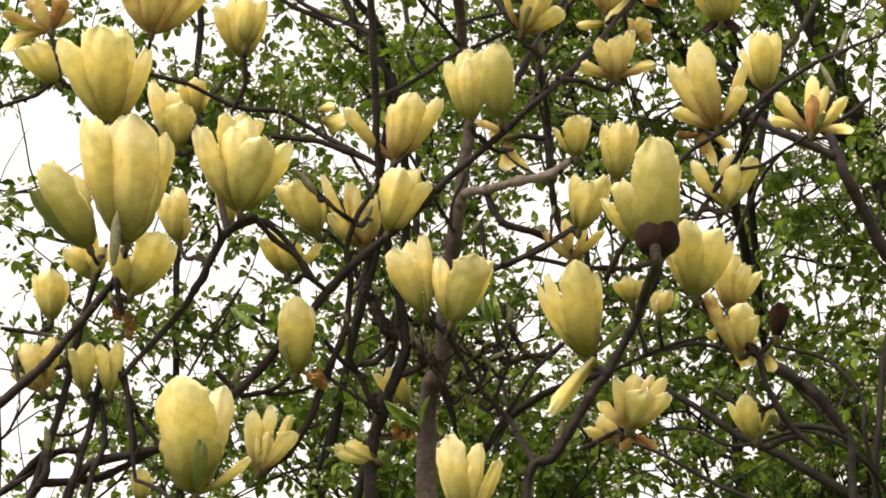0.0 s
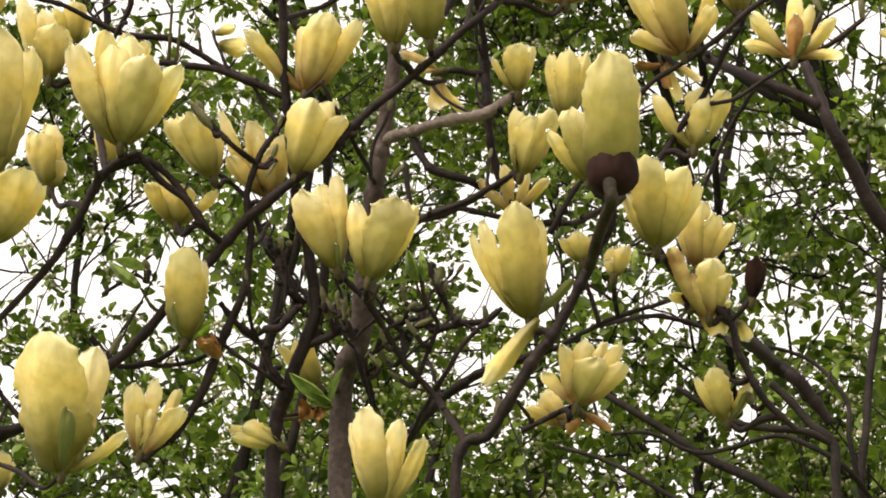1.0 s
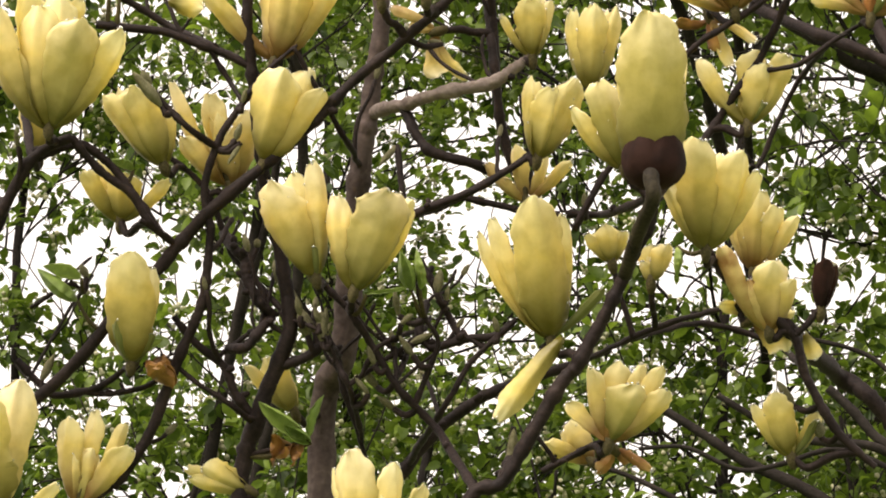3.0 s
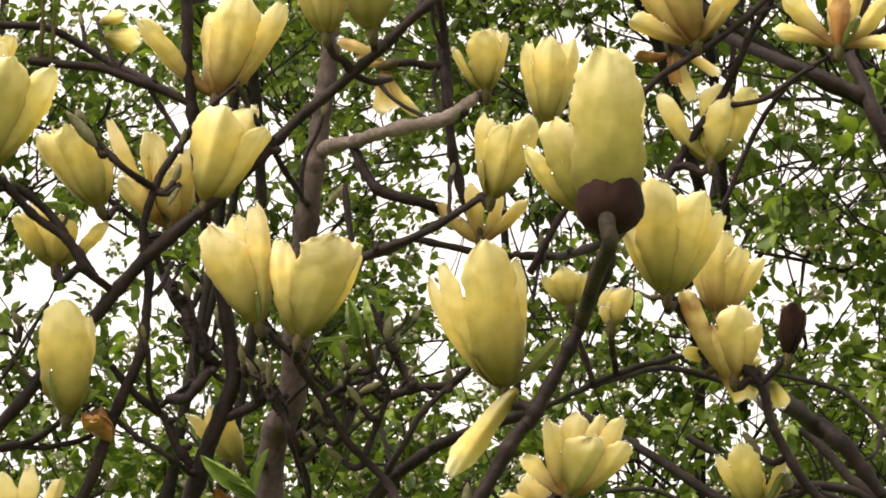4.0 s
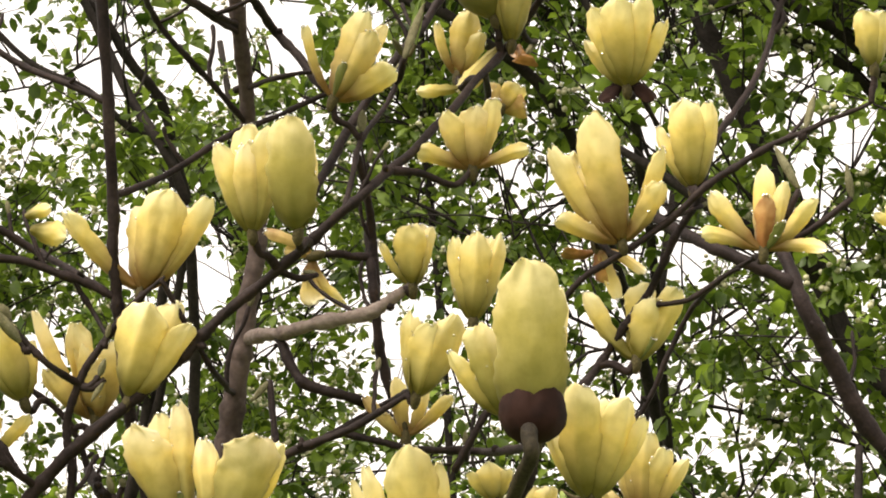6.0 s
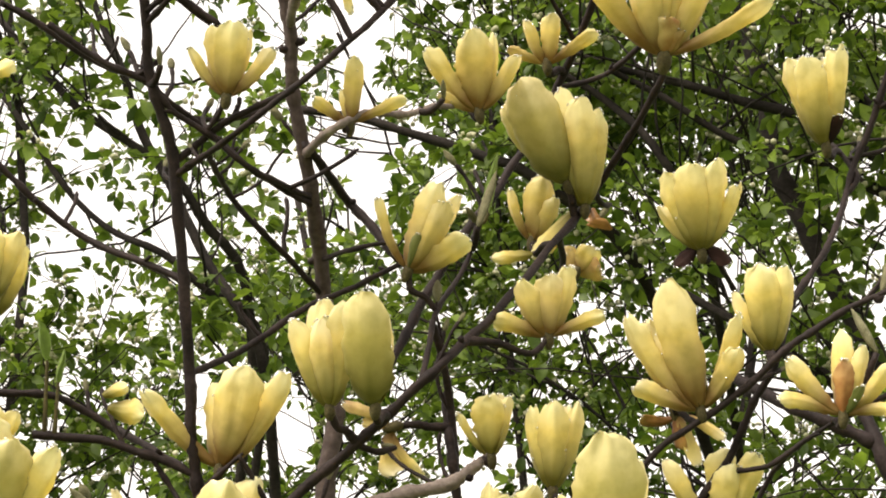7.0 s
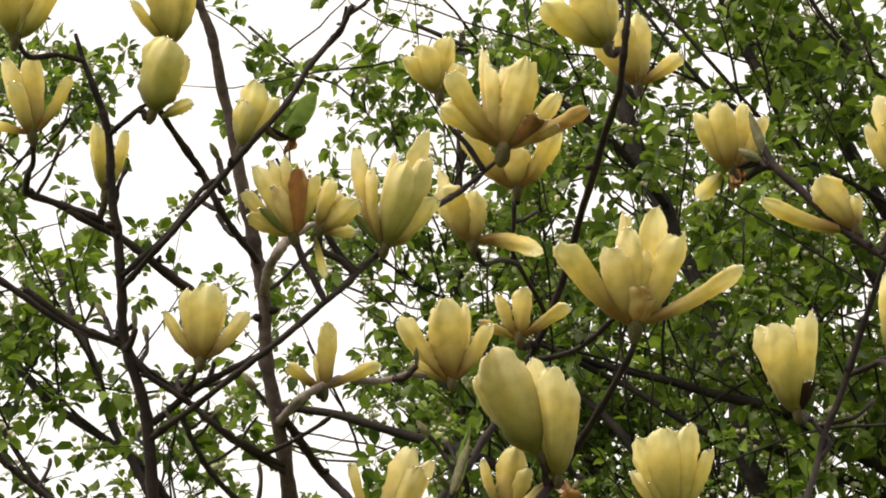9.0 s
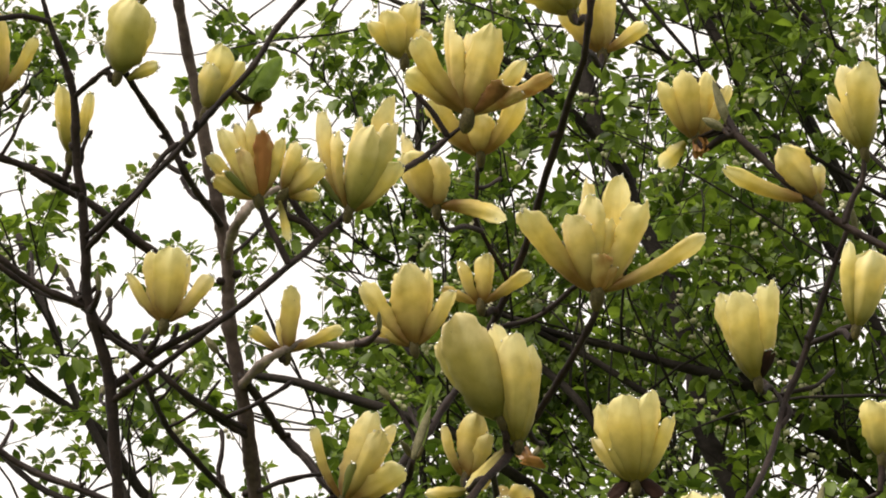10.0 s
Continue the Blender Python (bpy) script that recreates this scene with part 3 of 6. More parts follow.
bough('branch', [(-0.114, 3.692, 3.362, 4.0), (-0.078, 3.679, 3.388, 3.5), (-0.041, 3.664, 3.423, 3.0)])
bough('branch', [(0.325, 3.985, 2.867, 3.7), (0.375, 3.965, 2.908, 3.1), (0.424, 3.928, 2.994, 3.2), (0.455, 3.917, 3.012, 3.2)])
bough('branch', [(0.432, 4.061, 2.742, 4.2), (0.412, 4.054, 2.769, 4.2), (0.335, 4.052, 2.798, 3.7), (0.256, 4.059, 2.796, 3.7)])
bough('branch', [(-0.593, 3.935, 2.797, 3.8), (-0.549, 3.943, 2.792, 3.8), (-0.505, 3.951, 2.785, 3.8)])
bough('branch', [(-0.407, 3.875, 3.133, 3.8), (-0.347, 3.885, 3.120, 3.8), (-0.279, 3.902, 3.093, 4.6), (-0.218, 3.909, 3.086, 4.6), (-0.166, 3.922, 3.058, 4.6), (-0.106, 3.941, 3.016, 4.6)])
bough('branch', [(-0.267, 3.838, 3.139, 3.8), (-0.266, 3.853, 3.104, 4.5), (-0.291, 3.872, 3.056, 4.5)])
bough('branch', [(-0.336, 3.873, 3.041, 6.0), (-0.315, 3.889, 3.007, 5.3), (-0.304, 3.904, 2.972, 5.3), (-0.297, 3.921, 2.930, 5.3)])
bough('limb', [(0.522, 4.102, 3.151, 7.0), (0.545, 4.071, 3.057, 9.2), (0.572, 4.088, 2.999, 10.8), (0.603, 4.106, 2.941, 11.9), (0.655, 4.120, 2.877, 13.0)])
bough('limb', [(0.413, 4.181, 3.189, 7.6), (0.470, 4.093, 3.118, 8.1), (0.542, 4.071, 3.069, 8.7)])
bough('limb', [(0.422, 4.125, 2.819, 9.7), (0.469, 4.136, 2.772, 10.7), (0.501, 4.139, 2.749, 10.7), (0.537, 4.150, 2.697, 11.8)])
bough('branch', [(0.378, 3.944, 3.229, 3.0), (0.385, 3.895, 3.190, 3.0), (0.391, 3.865, 3.166, 3.0), (0.406, 3.925, 3.164, 3.0), (0.421, 3.861, 3.083, 3.0)])
bough('branch', [(0.395, 3.869, 3.193, 2.4), (0.391, 3.846, 3.171, 2.9), (0.387, 3.823, 3.147, 2.9)])
bough('branch', [(-0.116, 3.949, 2.747, 3.0), (-0.098, 3.947, 2.756, 3.0), (-0.083, 3.944, 2.764, 2.5), (-0.064, 3.940, 2.777, 2.5)])
bough('branch', [(-0.001, 3.957, 2.655, 3.0), (-0.002, 3.943, 2.700, 3.5), (-0.013, 3.936, 2.724, 3.5), (-0.024, 3.928, 2.747, 3.0), (-0.028, 3.924, 2.760, 2.5)])
bough('branch', [(-0.024, 3.928, 2.747, 2.5), (-0.038, 3.925, 2.757, 2.5), (-0.046, 3.921, 2.767, 2.0)])
bough('branch', [(0.000, 3.961, 2.713, 3.0), (0.025, 3.955, 2.730, 3.0), (0.050, 3.951, 2.744, 3.0), (0.074, 3.947, 2.754, 2.5), (0.087, 3.938, 2.783, 2.5)])
bough('branch', [(0.005, 3.938, 2.716, 3.0), (0.026, 3.930, 2.739, 3.0), (0.046, 3.924, 2.758, 3.0)])
bough('branch', [(-0.249, 3.953, 2.714, 3.0), (-0.222, 3.957, 2.706, 3.5), (-0.193, 3.957, 2.711, 3.5), (-0.176, 3.951, 2.732, 3.0)])
bough('branch', [(-0.168, 3.931, 2.725, 3.0), (-0.137, 3.939, 2.704, 3.0), (-0.108, 3.946, 2.687, 3.5), (-0.086, 3.951, 2.673, 3.5)])
bough('branch', [(-0.295, 3.929, 2.780, 2.5), (-0.273, 3.926, 2.794, 2.5), (-0.256, 3.924, 2.801, 2.5), (-0.244, 3.927, 2.794, 2.5)])
bough('branch', [(-0.093, 3.934, 2.793, 3.0), (-0.076, 3.942, 2.769, 3.0), (-0.058, 3.947, 2.755, 3.0)])
bough('branch', [(0.067, 3.914, 2.789, 3.0), (0.068, 3.922, 2.763, 3.0), (0.081, 3.930, 2.740, 3.0), (0.060, 3.946, 2.689, 3.5)])
bough('branch', [(0.050, 3.954, 2.734, 2.5), (0.012, 3.945, 2.763, 2.5), (-0.018, 3.938, 2.783, 2.0)])
bough('branch', [(0.151, 3.941, 2.764, 3.5), (0.110, 3.955, 2.728, 3.5), (0.079, 3.970, 2.681, 4.0), (0.049, 3.984, 2.638, 4.5)])
bough('branch', [(-0.128, 3.857, 3.000, 3.0), (-0.110, 3.867, 2.976, 3.0), (-0.097, 3.874, 2.960, 2.5)])
bough('branch', [(-0.041, 3.861, 2.995, 3.0), (-0.005, 3.886, 2.928, 3.5), (0.007, 3.895, 2.905, 3.5)])
bough('branch', [(-0.461, 3.920, 2.772, 5.0), (-0.446, 3.920, 2.754, 5.0), (-0.428, 3.920, 2.731, 5.0), (-0.420, 3.920, 2.696, 5.0), (-0.413, 3.920, 2.642, 5.0), (-0.406, 3.920, 2.581, 5.0)])
bough('branch', [(-0.514, 3.900, 2.716, 5.0), (-0.532, 3.900, 2.725, 5.0), (-0.549, 3.900, 2.732, 5.0), (-0.563, 3.900, 2.743, 5.0)])
bough('branch', [(-0.528, 3.900, 2.719, 4.5), (-0.510, 3.900, 2.728, 4.5), (-0.498, 3.900, 2.743, 4.5)])
bough('branch', [(-0.525, 3.930, 2.555, 7.0), (-0.525, 3.930, 2.593, 7.0), (-0.523, 3.930, 2.624, 7.0)])
bough('branch', [(-0.496, 3.940, 2.565, 6.0), (-0.476, 3.940, 2.633, 6.0), (-0.464, 3.940, 2.695, 6.0), (-0.460, 3.940, 2.749, 6.0)])
bough('branch', [(-0.472, 3.940, 2.561, 5.0), (-0.463, 3.940, 2.599, 5.0), (-0.449, 3.940, 2.633, 5.0), (-0.455, 3.940, 2.683, 5.0), (-0.471, 3.940, 2.703, 5.0)])
bough('branch', [(-0.571, 3.950, 2.577, 5.5), (-0.543, 3.950, 2.603, 5.5), (-0.514, 3.950, 2.629, 5.5), (-0.488, 3.950, 2.637, 5.5)])
bough('branch', [(-0.435, 3.950, 2.705, 4.0), (-0.404, 3.950, 2.670, 4.0), (-0.385, 3.950, 2.646, 4.0)])
bough('branch', [(-0.117, 3.930, 2.853, 6.5), (-0.107, 3.930, 2.835, 6.5), (-0.097, 3.930, 2.824, 6.5), (-0.095, 3.930, 2.803, 6.5), (-0.083, 3.930, 2.782, 6.5), (-0.069, 3.930, 2.768, 6.5)])
bough('branch', [(-0.097, 3.930, 2.824, 4.5), (-0.089, 3.930, 2.830, 4.5), (-0.086, 3.930, 2.837, 4.5)])
bough('branch', [(-0.111, 3.930, 2.735, 6.0), (-0.096, 3.930, 2.740, 6.0), (-0.083, 3.930, 2.756, 6.0), (-0.069, 3.930, 2.765, 6.0)])
bough('branch', [(-0.051, 3.950, 2.715, 6.0), (-0.041, 3.950, 2.738, 6.0), (-0.027, 3.950, 2.749, 6.0), (-0.006, 3.950, 2.742, 6.0)])
bough('branch', [(0.071, 3.950, 2.785, 5.0), (0.063, 3.950, 2.759, 5.0), (0.056, 3.950, 2.736, 5.0), (0.076, 3.950, 2.743, 5.0), (0.103, 3.950, 2.750, 5.0), (0.133, 3.950, 2.752, 5.0), (0.151, 3.950, 2.757, 5.0)])
bough('branch', [(0.064, 3.950, 2.828, 4.5), (0.076, 3.950, 2.801, 4.5), (0.084, 3.950, 2.785, 4.5), (0.103, 3.950, 2.758, 4.5)])
KN = np.array(KNOTS)


def spur(at, heading, length, thick):
    """A short knobbly side twig that ends in a small bud."""
    pts = [np.array(at)]
    h = Vector(heading).normalized()
    for k in range(4):
        h = (h + Vector((random.uniform(-.35, .35), random.uniform(-.25, .25), random.uniform(-.1, .45)))).normalized()
        pts.append(pts[-1] + np.array(h) * length / 4)
    path = spline([tuple(p) for p in pts], 3)
    radii = np.linspace(thick, thick * 0.75, len(path))
    radii[-3:] *= (1.25, 1.35, 0.5)
    twig = part("twig", tube("twig", path - np.array(ROOT), radii, 7, 0.13), BARK, tree)
    return path[-1], h, twig


def twig_bud(tip, h, twig):
    size = random.uniform(0.010, 0.019)
    a = np.array(tip) - np.array(ROOT)
    part("twig_bud", egg("twig_bud", tuple(a - np.array(h) * 0.002), tuple(a + np.array(h) * size), size * random.uniform(0.18, 0.26), 0.62, 7), FUZZ, twig, "downy grey-green bud")


# ---- flowers ----
LABELS = {
    "cup": ("pale yellow magnolia flower, half-open goblet of upright tepals, rain-wet", "flower"),
    "bud": ("closed yellow magnolia flower with overlapping tepals and green-tinged base", "flower"),
    "open": ("open yellow magnolia flower with some tepals spreading outwards", "flower"),
    "star": ("fully open yellow magnolia flower, narrow tepals spread like a star", "flower"),
    "big": ("large pale yellow magnolia flower standing on a thick dark shoot", "flower"),
    "wilt": ("withering yellow magnolia flower with browned drooping tepals", "flower"),
    "petal": ("single loose yellow magnolia tepal hanging on the branch", "petal"),
    "darkbud": ("dried dark brown magnolia bud on a bare twig", "bud"),
}
PROFILE_U = (0.0, 0.08, 0.22, 0.42, 0.60, 0.78, 1.0)
PROFILE_W = (0.28, 0.42, 0.64, 0.84, 0.97, 1.02, 0.98)
PROFILE_C = (0.62, 0.78, 0.92, 1.0, 1.02, 1.02, 1.02)
COLS = 15
PROFILE_B = (0.32, 0.46, 0.68, 0.86, 0.98, 1.06, 1.08)
SEPAL = tepal_material("green_sepal", (0.10, 0.11, 0.03), (0.15, 0.17, 0.045), (0.20, 0.21, 0.07), glow=0.15)
TEPALS = {'q': SEPAL, 'y': YELLOW, 'g': GREENISH, 's': STAINED, 'b': BROWNED, 'r': RUSTY, 'k': BRACT}


def tepal_mesh(tip, axis, width, loose=False, closed=False):
    """One obovate, cupped tepal from the origin to tip; it bulges away from the flower's axis and closes over it."""
    tip = Vector(tip)
    length = tip.length
    h = tip.dot(axis)
    perp = tip - axis * h
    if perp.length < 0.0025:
        perp = TO_CAMERA - axis * TO_CAMERA.dot(axis)
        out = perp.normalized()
        s = 0.0
    else:
        s = perp.length
        out = perp.normalized()
    lift = max(0.0, min(1.0, h / length))
    if loose:
        p1 = tip * 0.33 + out * 0.10 * length
        p2 = tip * 0.70 + out * 0.08 * length
    else:
        p1 = out * (0.42 * s + 0.075 * length * lift) + axis * (0.12 * h + 0.10 * length * (1 - lift))
        p2 = out * (0.82 * s + 0.060 * length * lift) + axis * (0.68 * h + 0.12 * length * (1 - lift))
    # the blade turns its broad side partly to the camera
    depth = TO_CAMERA - axis * TO_CAMERA.dot(axis)
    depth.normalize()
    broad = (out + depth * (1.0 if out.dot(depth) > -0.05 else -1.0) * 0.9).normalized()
    start = out * 0.003
    rows, cols = 26, COLS
    verts, uvs, back = [], [], []
    seed = Vector((random.uniform(0, 50), random.uniform(0, 50), random.uniform(0, 50)))
    cup = random.uniform(0.68, 0.92) * (0.6 + 0.4 * lift)
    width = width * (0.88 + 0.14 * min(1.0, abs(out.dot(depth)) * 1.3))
    twist = random.uniform(-0.18, 0.18) * (2.0 if loose else 1.0)
    skew = random.uniform(-0.05, 0.05)
    ragged = random.uniform(0.03, 0.075)
    shoulder = random.uniform(0.58, 0.80)
    nib = random.uniform(0.40, 0.62)
    blunt = random.uniform(0.15, 1.0)
    profile = [a + (b - a) * blunt for a, b in zip(PROFILE_W, PROFILE_B)]
    phase = random.uniform(0, 6.28)
    groove, off = random.uniform(0.0, 0.026), random.uniform(-0.35, 0.35)
    swell = 0.095
    if closed:
        # a closed flower: the outermost tepal wraps it like a dome
        profile, shoulder, nib, groove, swell, skew, ragged = PROFILE_C, 0.50, 0.46, 0.0, 0.05, 0.02, 0.03
    prev = None
    for i in range(rows):
        u = 1 - (1 - i / (rows - 1)) ** 1.5
        a, b, c, d = (1 - u) ** 3, 3 * u * (1 - u) ** 2, 3 * u * u * (1 - u), u ** 3
        p = start * a + p1 * b + p2 * c + tip * d
        t = (p1 - start) * (3 * (1 - u) ** 2) + (p2 - p1) * (6 * u * (1 - u)) + (tip - p2) * (3 * u * u)
        t.normalize()
        side = t.cross(broad)
        if side.length < 0.15 and prev is not None:
            side = prev
        side.normalize()
        prev = side.copy()
        nrm = side.cross(t)
        if nrm.dot(broad) < 0 and not loose:
            nrm = -nrm
        ca, sa = math.cos(twist * u), math.sin(twist * u)
        side, nrm = side * ca + nrm * sa, nrm * ca - side * sa
        hw = float(np.interp(u, PROFILE_U, profile)) * width * 0.5
        if u > shoulder:
            hw *= max(0.02, 1 - ((u - shoulder) / (1 - shoulder)) ** (2.9 if closed else 2.2)) ** nib
        for j in range(cols):
            v = -1 + 2 * j / (cols - 1)
            q = p + side * (hw * v)
            q -= nrm * (cup * hw * abs(v) ** 1.8 * (1.15 - 0.55 * u))
            # uneven rim and gentle folds
            w = noise.noise(seed + Vector((v * 1.6, u * 2.2, 0)))
            w2 = noise.noise(seed + Vector((v * 3.5, u * 6.5, 5.0)))
            q += nrm * (width * (swell * w * (0.3 + u) + 0.030 * w2 * (0.2 + u)) + 0.008 * width * math.cos(6.5 * v + phase) * math.sin(math.pi * u) - groove * width * math.exp(-((v - off) / 0.22) ** 2) * math.sin(math.pi * min(1.0, u * 1.15 + 0.05)))
            if u > 0.7:
                e = noise.noise(seed + Vector((v * hw / width * 6.0, 7.0, 0))) + 0.3 * noise.noise(seed + Vector((v * hw / width * 15.0, 17.0, 0)))
                q += t * (length * ((u - 0.7) / 0.3) * (ragged * e + skew * v * hw / width))
            # small nicks along the rim
            nick = noise.noise(seed + Vector((u * 9.0, 31.0 + 9.0 * v, 0))) + 0.6 * noise.noise(seed + Vector((u * 22.0, 61.0 + 9.0 * v, 0)))
            q += side * (v * abs(v) ** 5 * 0.085 * width * nick * min(1.0, 3 * u))
            verts.append(q)
            back.append(q - nrm * (0.0007 + 0.0009 * (1 - abs(v)) * (1 - u)))
            uvs.append((0.5 + 0.5 * v * (0.4 + 0.6 * hw / max(width * 0.5, 1e-6)), u))
    n = len(verts)
    faces = []
    for i in range(rows - 1):
        for j in range(cols - 1):
            o = i * cols + j
            faces.append((o, o + 1, o + cols + 1, o + cols))
            faces.append((n + o + cols, n + o + cols + 1, n + o + 1, n + o))
    rim = [j for j in range(cols)] + [i * cols + cols - 1 for i in range(1, rows)] + [(rows - 1) * cols + j for j in range(cols - 2, -1, -1)] + [i * cols for i in range(rows - 2, 0, -1)]
    for a, b in zip(rim, rim[1:] + rim[:1]):
        faces.append((a, n + a, n + b, b))
    return mesh_of("tepal", [tuple(v) for v in verts] + [tuple(v) for v in back], faces, uvs + uvs)


def bract_cap(axis, radius, height):
    """A dried, split cup of two bud scales round the base of a flower."""
    e1 = (TO_CAMERA - axis * TO_CAMERA.dot(axis)).normalized()
    e2 = axis.cross(e1)
    verts, faces = [], []
    n = 48
    outer = ((0.0, 0.16), (0.04, 0.46), (0.14, 0.75), (0.30, 0.95), (0.48, 1.02), (0.66, 1.0), (0.82, 0.91), (0.93, 0.79), (1.0, 0.68))
    rings = [(h, r) for h, r in outer] + [(h, r - 0.06) for h, r in reversed(outer)]
    for h, r in rings:
        for k in range(n):
            a = 2 * math.pi * k / n
            b = min(a, 2 * math.pi - a)
            split = math.exp(-(b / 0.10) ** 2)
            lip = 1.0 - h * (0.06 * split + 0.13 * (1 - math.cos(b)) * 0.5 + 0.03 * math.sin(5 * a + 1.0) + 0.02 * math.sin(13 * a))
            wave = 1 + 0.07 * noise.noise(Vector((math.cos(a) * 2.5, math.sin(a) * 2.5, h * 2.5))) - 0.04 * split * h
            verts.append(tuple((e1 * math.cos(a) + e2 * math.sin(a)) * radius * r * wave + axis * (height * h * lip - 0.008) + e1 * 0.008))
    for i in range(len(rings) - 1):
        for k in range(n):
            j = (k + 1) % n
            faces.append((i * n + k, i * n + j, (i + 1) * n + j, (i + 1) * n + k))
    uvs = [(k / n, 0.5) for _ in rings for k in range(n)]
    return mesh_of("bract", verts, faces, uvs)


def raindrops(fl, meshes):
    """Small drops of rain on the tepals."""
    drops = Bulk()
    for me in meshes:
        total = len(me.vertices) // 2
        for _ in range(random.randint(5, 10)):
            row = random.choice((random.randint(8, 25), 25, 24, 23))
            v = me.vertices[min(total - 1, row * COLS + random.choice((0, 0, 0, 0, random.randint(2, COLS - 3), COLS - 1, COLS - 1, COLS - 1, COLS - 1)))]
            p = v.co + v.normal * 0.0005
            drops.ball(p, random.uniform(0.0007, 0.0019))
    if drops.v:
        tagged(part("raindrop", mesh_of("raindrop", drops.v, drops.f), WATER, fl, "clear rain drops"), kind="stuff")


def nearest_knot(p, axis):
    p = np.array(p)
    d = KN[:, :3] - p
    dist = np.linalg.norm(d, axis=1)
    way = (p - FIRST_EYE) / np.linalg.norm(p - FIRST_EYE)
    deep = d @ way
    across = np.linalg.norm(d - deep[:, None] * way, axis=1)
    along = d @ np.array(axis)
    aside = np.linalg.norm(d - along[:, None] * np.array(axis), axis=1)
    score = across + 0.22 * abs(deep) + np.maximum(along + 0.004, 0) * 4.0 + 0.5 * aside
    i = int(score.argmin())
    return Vector(KN[i, :3]), KN[i, 3], dist[i]


BLOOMS = []


def flower(kind, place, tepals):
    """A magnolia flower at its base; each tepal: its tip from the base in millimetres, its width, and its look."""
    place = Vector(place)
    label, category = LABELS[kind]
    if category == "flower":
        looks = {t[4] for t in tepals}
        span = max(Vector(t[:3]).length for t in tepals)
        size = "large" if span > 95 else ("small" if span < 50 else "mid-sized")
        shape = {"cup": "half-open goblet-shaped", "bud": "closed upright", "open": "opened wide", "star": "star-like fully open", "big": "tall", "wilt": "withering drooping"}[kind]
        trait = ("with brown bud scale" if 'k' in looks else "with browned inner tepals" if 'b' in looks or 'r' in looks else "with brown-stained tepals" if 's' in looks
                 else "with green-tinged outer tepals" if 'g' in looks else "with dark green sepals" if 'q' in looks else "with %d rain-wet tepals" % len(tepals))
        label = "%s pale yellow magnolia flower, %s, %s" % (size, shape, trait)
    fl = thing("magnolia_flower" if category == "flower" else ("magnolia_petal" if category == "petal" else "dried_bud"), place, label, category, "flowers on the magnolia")
    tips = [Vector(t[:3]) * 0.001 for t in tepals]
    petals = [v for v, t in zip(tips, tepals) if t[4] not in 'kq'] or tips
    axis = sum((v.normalized() for v in petals), Vector()) / len(petals)
    axis += Vector((0, 0.10, 0.25)) * (0.0 if kind == "petal" else 1.0)
    axis.normalize()
    loose = kind == "petal"
    BLOOMS.append((place, axis * max(v.length for v in tips)))
    made = []
    capped = any(t[4] == 'k' for t in tepals)
    for v, t in zip(tips, tepals):
        if kind == "big" and t[4] == 'k':
            continue
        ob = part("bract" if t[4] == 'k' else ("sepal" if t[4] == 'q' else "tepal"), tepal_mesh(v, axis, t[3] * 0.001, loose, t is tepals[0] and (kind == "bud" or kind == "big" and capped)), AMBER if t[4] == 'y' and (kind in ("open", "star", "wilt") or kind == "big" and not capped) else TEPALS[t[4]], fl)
        made.append(ob.data)
    if kind == "big" and capped:
        part("bract", bract_cap(axis, 0.0272, 0.051), BRACT, fl, "dark brown dried bud scale")
        side = TO_CAMERA - axis * TO_CAMERA.dot(axis)
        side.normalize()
        low = Vector(KN[int(np.linalg.norm(KN[:, :3] - np.array(place + Vector((-0.016, 0.02, -0.085))), axis=1).argmin()), :3]) - place
        bend = [low, low * 0.55 + side * 0.026 + axis * 0.002, side * 0.043 - axis * 0.018 + Vector((-0.004, 0, 0)), side * 0.0435 - axis * 0.003 + Vector((-0.005, 0, 0)), side * 0.036 + axis * 0.007 + Vector((-0.005, 0, 0))]
        path = spline([tuple(p) for p in bend], 6)
        part("shoot", tube("shoot", path, np.concatenate([np.linspace(0.0062, 0.0068, len(path) - 4), (0.0070, 0.0066, 0.0050, 0.002)]), 12, 0.05), SHOOT, fl, "stout dark olive shoot")
    if kind != "darkbud":
        raindrops(fl, made)
    if kind in ("cup", "bud", "big", "open"):
        # inner tepals seen between the outer ones
        size = max(v.length for v in petals)
        wide = max(t[3] for t in tepals) * 0.001
        for a in (0.4, 2.5, 4.4):
            e1 = axis.orthogonal().normalized()
            e2 = axis.cross(e1)
            o = e1 * math.cos(a) + e2 * math.sin(a)
            part("tepal", tepal_mesh(axis * size * 0.60 + o * size * 0.08, axis, min(wide, size * 0.42) * 0.62), YELLOW, fl)
    if kind in ("open", "star", "big"):
        size = max(v.length for v in petals)
        part("pistil", egg("pistil", (0, 0, 0), axis * size * 0.32, size * 0.06), STALK, fl)
    if loose:
        return fl
    # receptacle and stalk down to the twig that looks nearest from the camera
    foot, rad, dist = nearest_knot(place, axis)
    down = (foot - place)
    stout = 1.5 if kind == "big" else 1.0
    part("receptacle", egg("receptacle", tuple(-axis * 0.013 * stout), tuple(axis * 0.008), 0.0050 * stout, 0.8), STALK, fl)
    if 0.006 < dist < 0.16:
        mid1 = down * 0.22 - axis * (0.10 * dist + 0.006)
        mid2 = down * 0.62 - axis * (0.04 * dist)
        path = spline([(0, 0, 0), tuple(mid1), tuple(mid2), tuple(down)], 5)
        r = np.linspace(0.0062 if kind == "big" else 0.0034 if dist < 0.07 else 0.0024, max(0.0030, min(rad, 0.0042)), len(path))
        part("stalk", tube("stalk", path, r, 8, 0.10), BARK, fl)
    return fl


